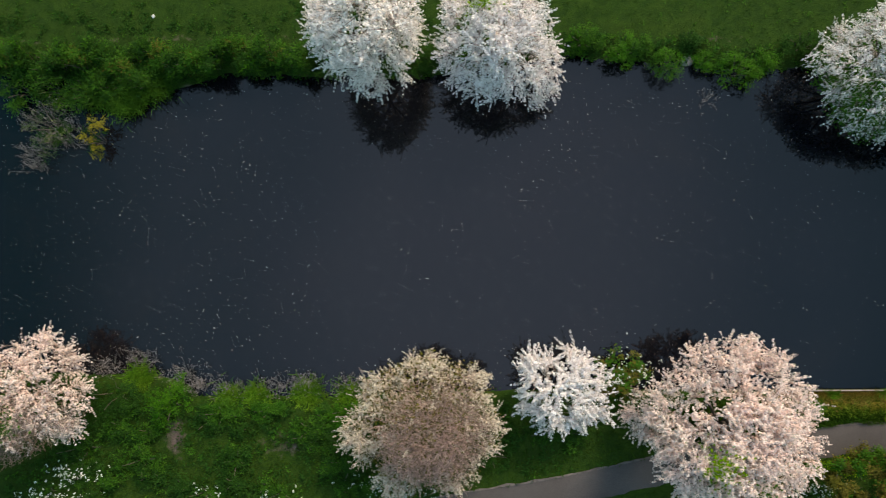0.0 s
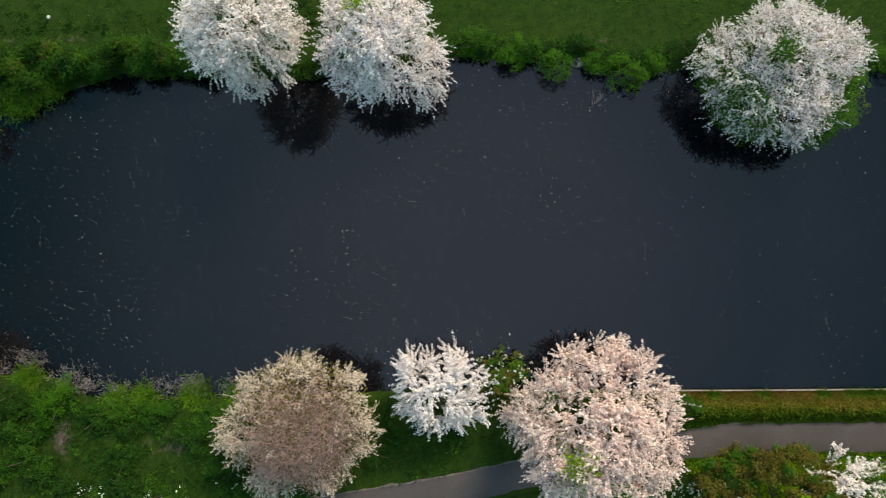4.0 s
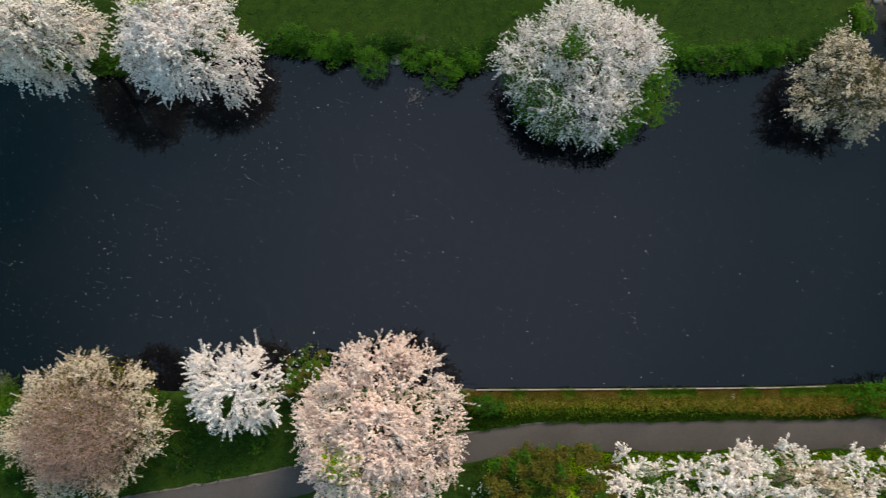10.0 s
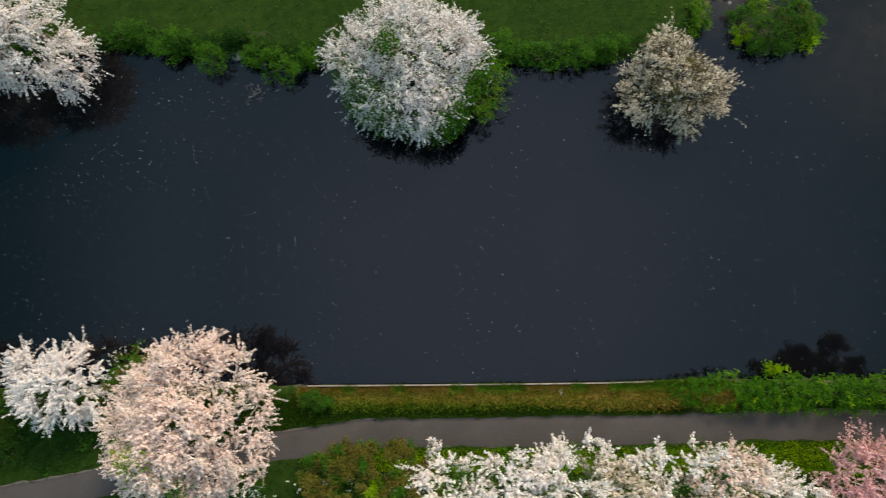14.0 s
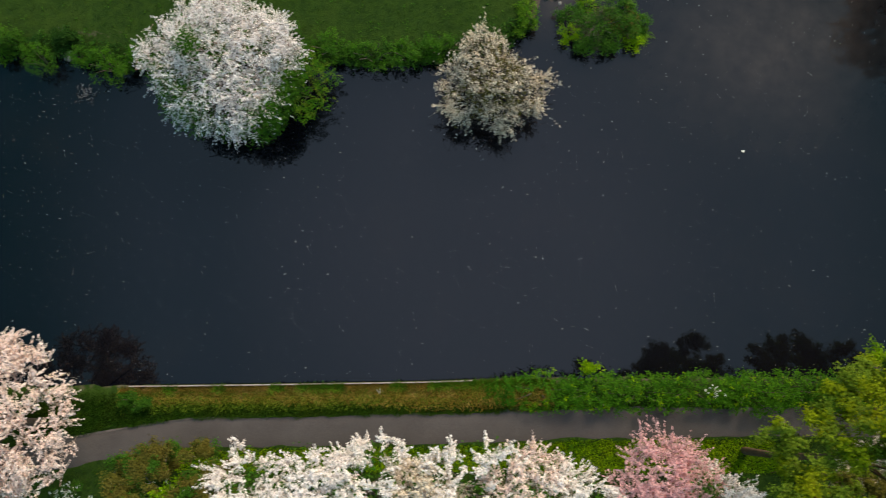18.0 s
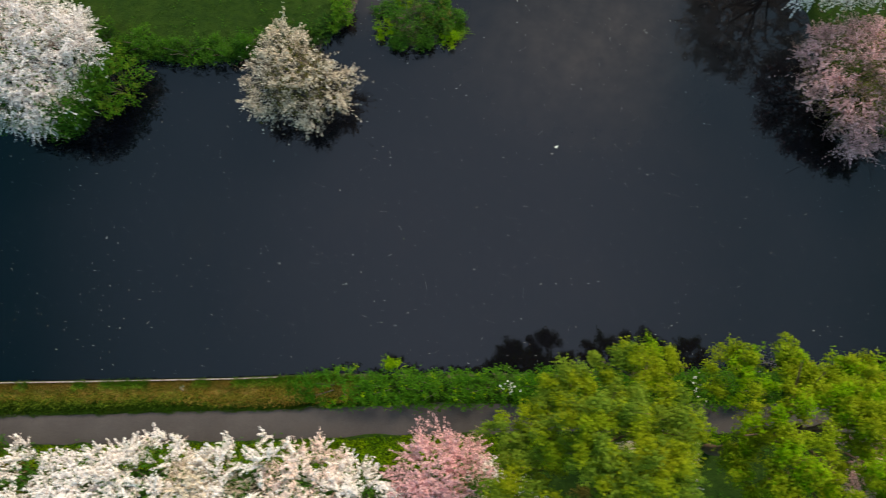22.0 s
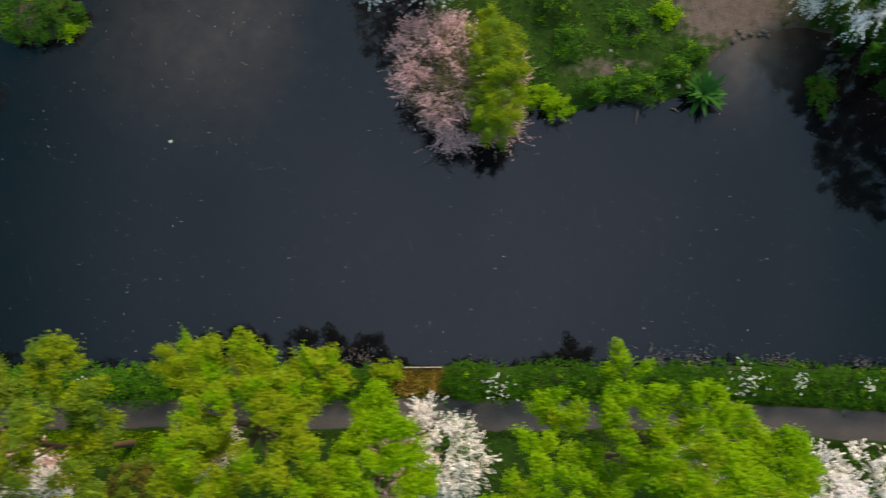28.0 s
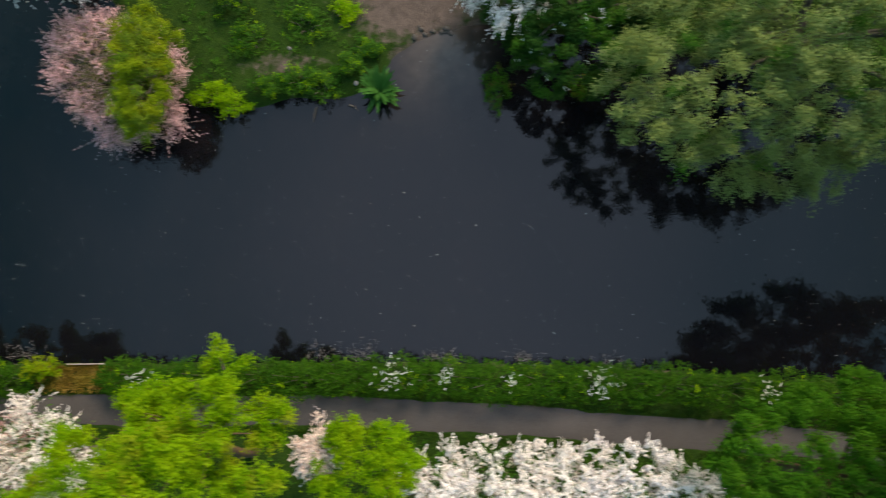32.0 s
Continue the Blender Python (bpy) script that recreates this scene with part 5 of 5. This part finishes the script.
# the point with the muddy ramp
for k, (x, y, rx, ry, h, mat) in enumerate((
        (70.6, 10.4, 1.2, 0.9, 1.3, LEAF_SPRING), (71.6, 10.0, 1.1, 0.9, 1.3, LEAF_SPRING), (73.4, 11.0, 1.1, 0.8, 0.9, LEAF_MID), (75.0, 11.3, 1.2, 0.9, 1.0, LEAF_MID), (76.2, 10.8, 1.3, 0.9, 1.1, LEAF_MID),
        (77.6, 11.9, 0.9, 0.8, 0.9, LEAF_MID), (78.6, 13.0, 0.9, 0.6, 0.7, LEAF_MID), (72.6, 13.4, 1.4, 1.1, 0.7, LEAF_MID), (75.4, 14.2, 1.5, 1.1, 0.7, LEAF_MID), (71.6, 15.6, 1.5, 1.2, 0.9, LEAF_DARK),
        (77.4, 15.0, 1.1, 0.8, 0.5, LEAF_SPRING), (82.2, 16.9, 1.1, 0.5, 0.4, LEAF_SPRING))):
    shrub("bank_shrub", (x, y), (rx, ry, h), mat, "leafy green scrub on the canal point", 520 + k, 1700, 0.07, 8, 0.55, group="point scrub", second=LEAF_SPRING, second_share=0.12)
shrub("water_clump", (85.4, 10.9), (0.8, 1.6, 0.9), HEDGE, "long green clump standing in the shallow water", 540, 1800, 0.06, 8, sink=0.02, second=LEAF_BROWN, stems=4)
shrub("water_clump", (89.7, 11.0), (0.75, 0.85, 0.8), HEDGE, "small green clump standing in the shallow water", 541, 1000, 0.06, 6, sink=0.02, second=LEAF_BROWN, stems=4)

# broad-leaved dock: every leaf is a part
dock = thing("water_dock", (79.25, 10.75, 0.05), "big water dock with broad strap leaves at the shore", "plant")
rng = np.random.default_rng(560)
for k in range(110):
    a, e = rng.uniform(0, 2 * np.pi), rng.uniform(0.4, 1.5)
    long, wide = rng.uniform(0.6, 1.45), rng.uniform(0.08, 0.14)
    out, side = np.array([math.cos(a), math.sin(a), 0]), np.array([-math.sin(a), math.cos(a), 0])
    v = []
    for u in np.linspace(0, 1, 6):
        mid = out * long * u * math.cos(e * (1 - 0.5 * u)) + np.array([0, 0, long * (u * math.sin(e) - 0.45 * u * u * math.cos(e))])
        w = wide * math.sin(math.pi * min(1, 0.12 + 0.86 * u)) + 0.01
        v += [mid - side * w + np.array([0, 0, 0.25 * w]), mid, mid + side * w + np.array([0, 0, 0.25 * w])]
    f = [(i * 3 + j, i * 3 + j + 1, i * 3 + j + 4, i * 3 + j + 3) for i in range(5) for j in range(2)]
    part("leaf", mesh_from(v, f, STRAP, True), dock)


# ---- stones and driftwood ----
def stone(place, r, seed, label, z=None, flat=0.5, stuff=STONE):
    rng = np.random.default_rng(seed)
    bm = bmesh.new()
    bmesh.ops.create_icosphere(bm, subdivisions=2, radius=1)
    for vert in bm.verts:
        vert.co *= 1 + 0.16 * noise.noise(vert.co * 1.6 + Vector((seed, 0, 0)))
        vert.co = Vector((vert.co.x * r * rng.uniform(0.98, 1.02), vert.co.y * r * 0.78, vert.co.z * r * flat))
    me = bpy.data.meshes.new("stone")
    bm.to_mesh(me)
    bm.free()
    me.materials.append(stuff)
    ob = new("stone", me)
    ob.location = (*place, (land_z(*place) if z is None else z) + r * flat * 0.25)
    ob.rotation_euler = (0, 0, rng.uniform(0, 6))
    return tagged(ob, label, "stone", "waterside stones")


stone((15.1, 14.0), 0.42, 1, "pale flat stone at the water's edge")
rng = np.random.default_rng(9)
for k in range(9):
    stone((41.2 + rng.uniform(0, 1.6), 16.2 + rng.uniform(0, 1.2)), rng.uniform(0.12, 0.3), 10 + k, "muddy stone on the shallow shore")
for k in range(22):
    stone((80.9 + rng.uniform(0, 3.2), 13.7 + rng.uniform(0, 0.7)), rng.uniform(0.08, 0.2), 30 + k, "dark wet cobble at the foot of the ramp", stuff=DARK_STONE)
for k, (x, y, r) in enumerate(((74.5, 13.1, 0.11), (78.0, 11.2, 0.14))):
    stone((x, y), r, 60 + k, "grey stone on the bank")
for k, (x, y, dx, dy) in enumerate(((75.9, 10.0, -0.15, -0.8), (77.6, 10.1, 0.5, -0.3))):
    ob = part("driftwood", tube([(x, y, 0.03), (x + dx * 0.5, y + dy * 0.5 + 0.08, 0.1), (x + dx, y + dy, 0.02)], (0.05, 0.04, 0.015), BARK, 6))
    tagged(ob, "dark branch lying in the shallow water", "driftwood", "driftwood")
# a bit of white litter, built with the stone shape
stone((-14.9, 16.9), 0.13, 90, "small white piece of litter on the lawn", stuff=WHITE_LITTER)
rng = np.random.default_rng(66)
ob = part("floating_feather", leaf_mesh(leaves(rng, np.array([[0, 0, 0.02], [0.06, 0.03, 0.03]]), np.array([[0, 0, 1.0], [0.1, 0, 1]]), np.array([0.1, 0.08]), 0.6, 0.3), UMBEL))
ob.location = (51.35, 8.43, 0)
tagged(ob, "small white feather floating on the water", "feather")

# ---- canal edging: pale coping laid end to end, boards below ----
coping = thing("coping", (19.4, -3.8, 0.3), "pale narrow coping along the water's edge", "edging", kind="structure")
for x, long in (*((19.4 + 2.2 * k, 2.2) for k in range(8)), (63.7, 1.9)):
    y0, y1 = np.interp([x, x + long], [20, 27.5, 35, 39, 63, 66], [-3.78, -3.68, -3.55, -3.4, -3.26, -3.25])
    for name, stuff, rim in (("coping_stone", COPING, ((0.03, 0.27), (0.034, 0.335), (0.026, 0.345), (-0.022, 0.345), (-0.03, 0.335), (-0.03, 0.27))),
                             ("edging_board", BOARD, ((0.012, -0.5), (0.012, 0.2), (0.012, 0.268), (-0.03, 0.268), (-0.03, 0.2), (-0.03, -0.5)))):
        v = [(xx - 19.4, yy + dy + 3.8, z - 0.3) for xx, yy in ((x + 0.012, y0), (x + long - 0.012, y1)) for dy, z in rim]
        f = [(i, (i + 1) % 6, 6 + (i + 1) % 6, i + 6) for i in range(6)]
        part(name, mesh_from(v, f, stuff), coping)

# ---- grass: verge, lawns and bank ----
def grass_area(name, label, x0, x1, y0, y1, count, height, width, material, seed, keep=None, category="grass"):
    rng = np.random.default_rng(seed)
    x, y = rng.uniform(x0, x1, count), rng.uniform(y0, y1, count)
    d = shore_distance(x, y)
    ok = (d > 0.12) & (np.abs(y - path_mid(x)) > 0.79 + 0.14 * wobble(x, y)) & (soil_share(x, y) < 0.33 + 0.2 * rng.random(count))
    if keep is not None:
        ok &= keep(x, y, d, rng)
    x, y = x[ok], y[ok]
    z = ground_height(x, y)
    roots = np.column_stack([x, y, z - 0.01])
    tagged(part(name, leaf_mesh(blades(rng, roots, height, height * 0.8, width), material)), label, category, kind="stuff")


grass_area("lawn_grass", "short green grass on the far lawn", -30, 62, 13.5, 24, 28000, 0.12, 0.018, GRASS, 601)
grass_area("lawn_grass", "green grass between scrub on the point", 66, 112, 10, 24, 18000, 0.16, 0.018, GRASS, 602)
grass_area("bank_grass", "rough green grass on the near bank", -30, 22, -14, -3, 30000, 0.22, 0.018, GRASS, 603)
grass_area("verge_grass", "rough green grass in the waterside verge", 14, 41, -6.2, -3.5, 60000, 0.22, 0.011, GRASS, 604, lambda x, y, d, r: d > 0.2 + 0.6 * r.random(len(x)))
grass_area("verge_dry_grass", "dry reddish grass tops along the coping", 19, 41, -5.0, -3.3, 110000, 0.3, 0.009, DRY_GRASS, 605, lambda x, y, d, r: (d > 0.1) & (d < 0.2 + np.interp(x, [19, 30, 35, 41], [0.7, 0.8, 1.2, 1.3]) * r.random(len(x)) ** 1.5))
grass_area("verge_grass", "yellow-green grass in the middle of the verge", 19, 41, -5.4, -3.6, 60000, 0.26, 0.010, LEAF_OLIVE, 608, lambda x, y, d, r: (d > 0.3) & (d < 0.5 + 0.8 * r.random(len(x))))
grass_area("coping_grass", "tufts of grass hanging over the coping", 19, 41, -4.1, -3.3, 60000, 0.4, 0.014, SEDGE, 607,
           lambda x, y, d, r: (d < 0.3) & (np.exp(-((x - 29.3) / 1.4) ** 2) + np.exp(-((x - 33.2) / 0.4) ** 2) + np.exp(-((x - 27.0) / 0.3) ** 2) + np.exp(-((x - 24.1) / 0.25) ** 2) + np.exp(-((x - 21.6) / 0.35) ** 2) + (x > 34.8) > 0.5))
grass_area("gap_dry_grass", "dry reddish grass in the gap of the hedge", 62.4, 66.2, -5.0, -3.2, 12000, 0.3, 0.014, DRY_GRASS, 611, lambda x, y, d, r: (d > 0.1) & (d < 0.2 + 1.2 * r.random(len(x))))
grass_area("path_side_grass", "green grass beside the footpath", 19, 112, -14, -4, 15000, 0.16, 0.018, GRASS, 606)
grass_area("path_side_grass", "bright green grass between the footpath and the cherries", 20, 52, -7.9, -6.3, 30000, 0.2, 0.012, LEAF_SPRING, 610)
grass_area("path_edge_grass", "ragged grass growing in from the sides of the footpath", 19, 112, -9.5, -4, 130000, 0.2, 0.014, GRASS, 609, lambda x, y, d, r: np.abs(y - path_mid(x)) < 0.9 + 0.35 * r.random(len(x)))

# ---- undergrowth: low leafy cover in uneven drifts ----
def undergrowth(name, label, x0, x1, y0, y1, count, tall, material, seed, size=0.07, cut=0.0, keep=None, scale=0.9):
    rng = np.random.default_rng(seed)
    x, y = rng.uniform(x0, x1, count // 9), rng.uniform(y0, y1, count // 9)
    lush = np.array([noise.noise(Vector((a * scale, b * scale, seed))) + 0.5 * noise.noise(Vector((a * scale * 2.7, b * scale * 2.7, seed))) for a, b in zip(x, y)])
    d = shore_distance(x, y)
    ok = (lush > cut) & (d > -0.25) & (np.abs(y - path_mid(x)) > 0.92)
    if keep is not None:
        ok &= keep(x, y, d)
    x, y, lush = x[ok], y[ok], lush[ok]
    z = np.maximum(ground_height(x, y), 0.02) + tall * np.clip(lush - cut + 0.1, 0.05, 1) * (0.4 + 0.6 * rng.random(len(x)))
    k = np.repeat(np.arange(len(x)), 9)
    off = rng.normal(size=(len(k), 3)) * np.array([1, 1, 0.45])
    p = np.column_stack([x, y, z])[k] + off * (0.085 * rng.uniform(0.6, 1.5, len(x))[k])[:, None]
    nm = np.array([0, 0, 1.0]) - unit(off) * 0.3 + rng.normal(size=p.shape) * 0.3
    tagged(part(name, leaf_mesh(leaves(rng, p, nm, size * rng.uniform(0.5, 1.4, len(p)), 0.42, 0.2, unit(off)), material)), label, "undergrowth", kind="stuff")


undergrowth("undergrowth", "dark nettles and ivy on the near bank", -30, 10, -13, -3.6, 52000, 0.7, LEAF_DARK, 801, cut=-0.05)
undergrowth("undergrowth", "fresh green weeds on the near bank", -30, 10, -13, -3.8, 15000, 0.8, LEAF_MID, 802, cut=0.12)
undergrowth("undergrowth", "leafy cover along the far bank", -30, 42, 13, 15.6, 40000, 0.9, LEAF_DARK, 803, cut=-0.3, keep=lambda x, y, d: d < 0.9)
undergrowth("undergrowth", "green weeds along the far bank", -30, 42, 13, 15.6, 22000, 1.0, LEAF_MID, 804, cut=0.0, keep=lambda x, y, d: d < 1.1)
undergrowth("undergrowth", "mossy weeds and scrub on the point", 65, 112, 10, 24, 40000, 0.5, LEAF_MID, 805, cut=0.0, keep=lambda x, y, d: soil_share(x, y) < 0.3)
undergrowth("undergrowth", "dark cover under the trees below the path", 19, 112, -14, -6.6, 30000, 0.4, LEAF_MID, 806, cut=0.05)
undergrowth("undergrowth", "low dark growth at the hedge foot", 39, 108, -6, -3.2, 14000, 0.3, LEAF_DARK, 807, cut=-0.2)

undergrowth("undergrowth", "dark tussocks behind the thicket", -30, 1, 15.9, 18.8, 24000, 0.3, LEAF_DARK, 809, 0.06, -0.1, lambda x, y, d: y < 17.0 + 1.3 * wobble(x, y, 0.5), 1.2)
undergrowth("undergrowth", "tufts of coarse grass on the far lawn", -30, 41, 14.6, 24, 26000, 0.14, LEAF_MID, 808, 0.05, 0.12, scale=1.6)

# ---- petals adrift on the water ----
rng = np.random.default_rng(700)
mids = np.column_stack([rng.uniform(-28, 108, 700), rng.uniform(-4, 17, 700)])
many = rng.integers(1, 9, 700)
p = np.repeat(mids, many, 0) + rng.normal(size=(many.sum(), 2)) * np.array([0.9, 0.35])
p = np.concatenate([p, np.column_stack([rng.uniform(-28, 108, 32000), rng.uniform(-5, 18, 32000)])])
d = shore_distance(p[:, 0], p[:, 1])
thin = rng.random(len(p)) < np.interp(p[:, 0], [-28, 10, 20, 45, 65, 108], [0.65, 0.55, 0.32, 0.22, 0.2, 0.22])
p = p[(d < -0.25) & thin]
q = np.column_stack([p, np.full(len(p), 0.012)])
flat = np.tile([0, 0, 1.0], (len(p), 1)) + rng.normal(size=(len(p), 3)) * 0.08
s = 0.010 + 0.019 * rng.random(len(p)) ** 5
tagged(part("floating_petals", leaf_mesh(leaves(rng, q, flat, s, 0.7, 0.1), WET_PETAL)), "white petals scattered over the dark water", "petals", kind="stuff")
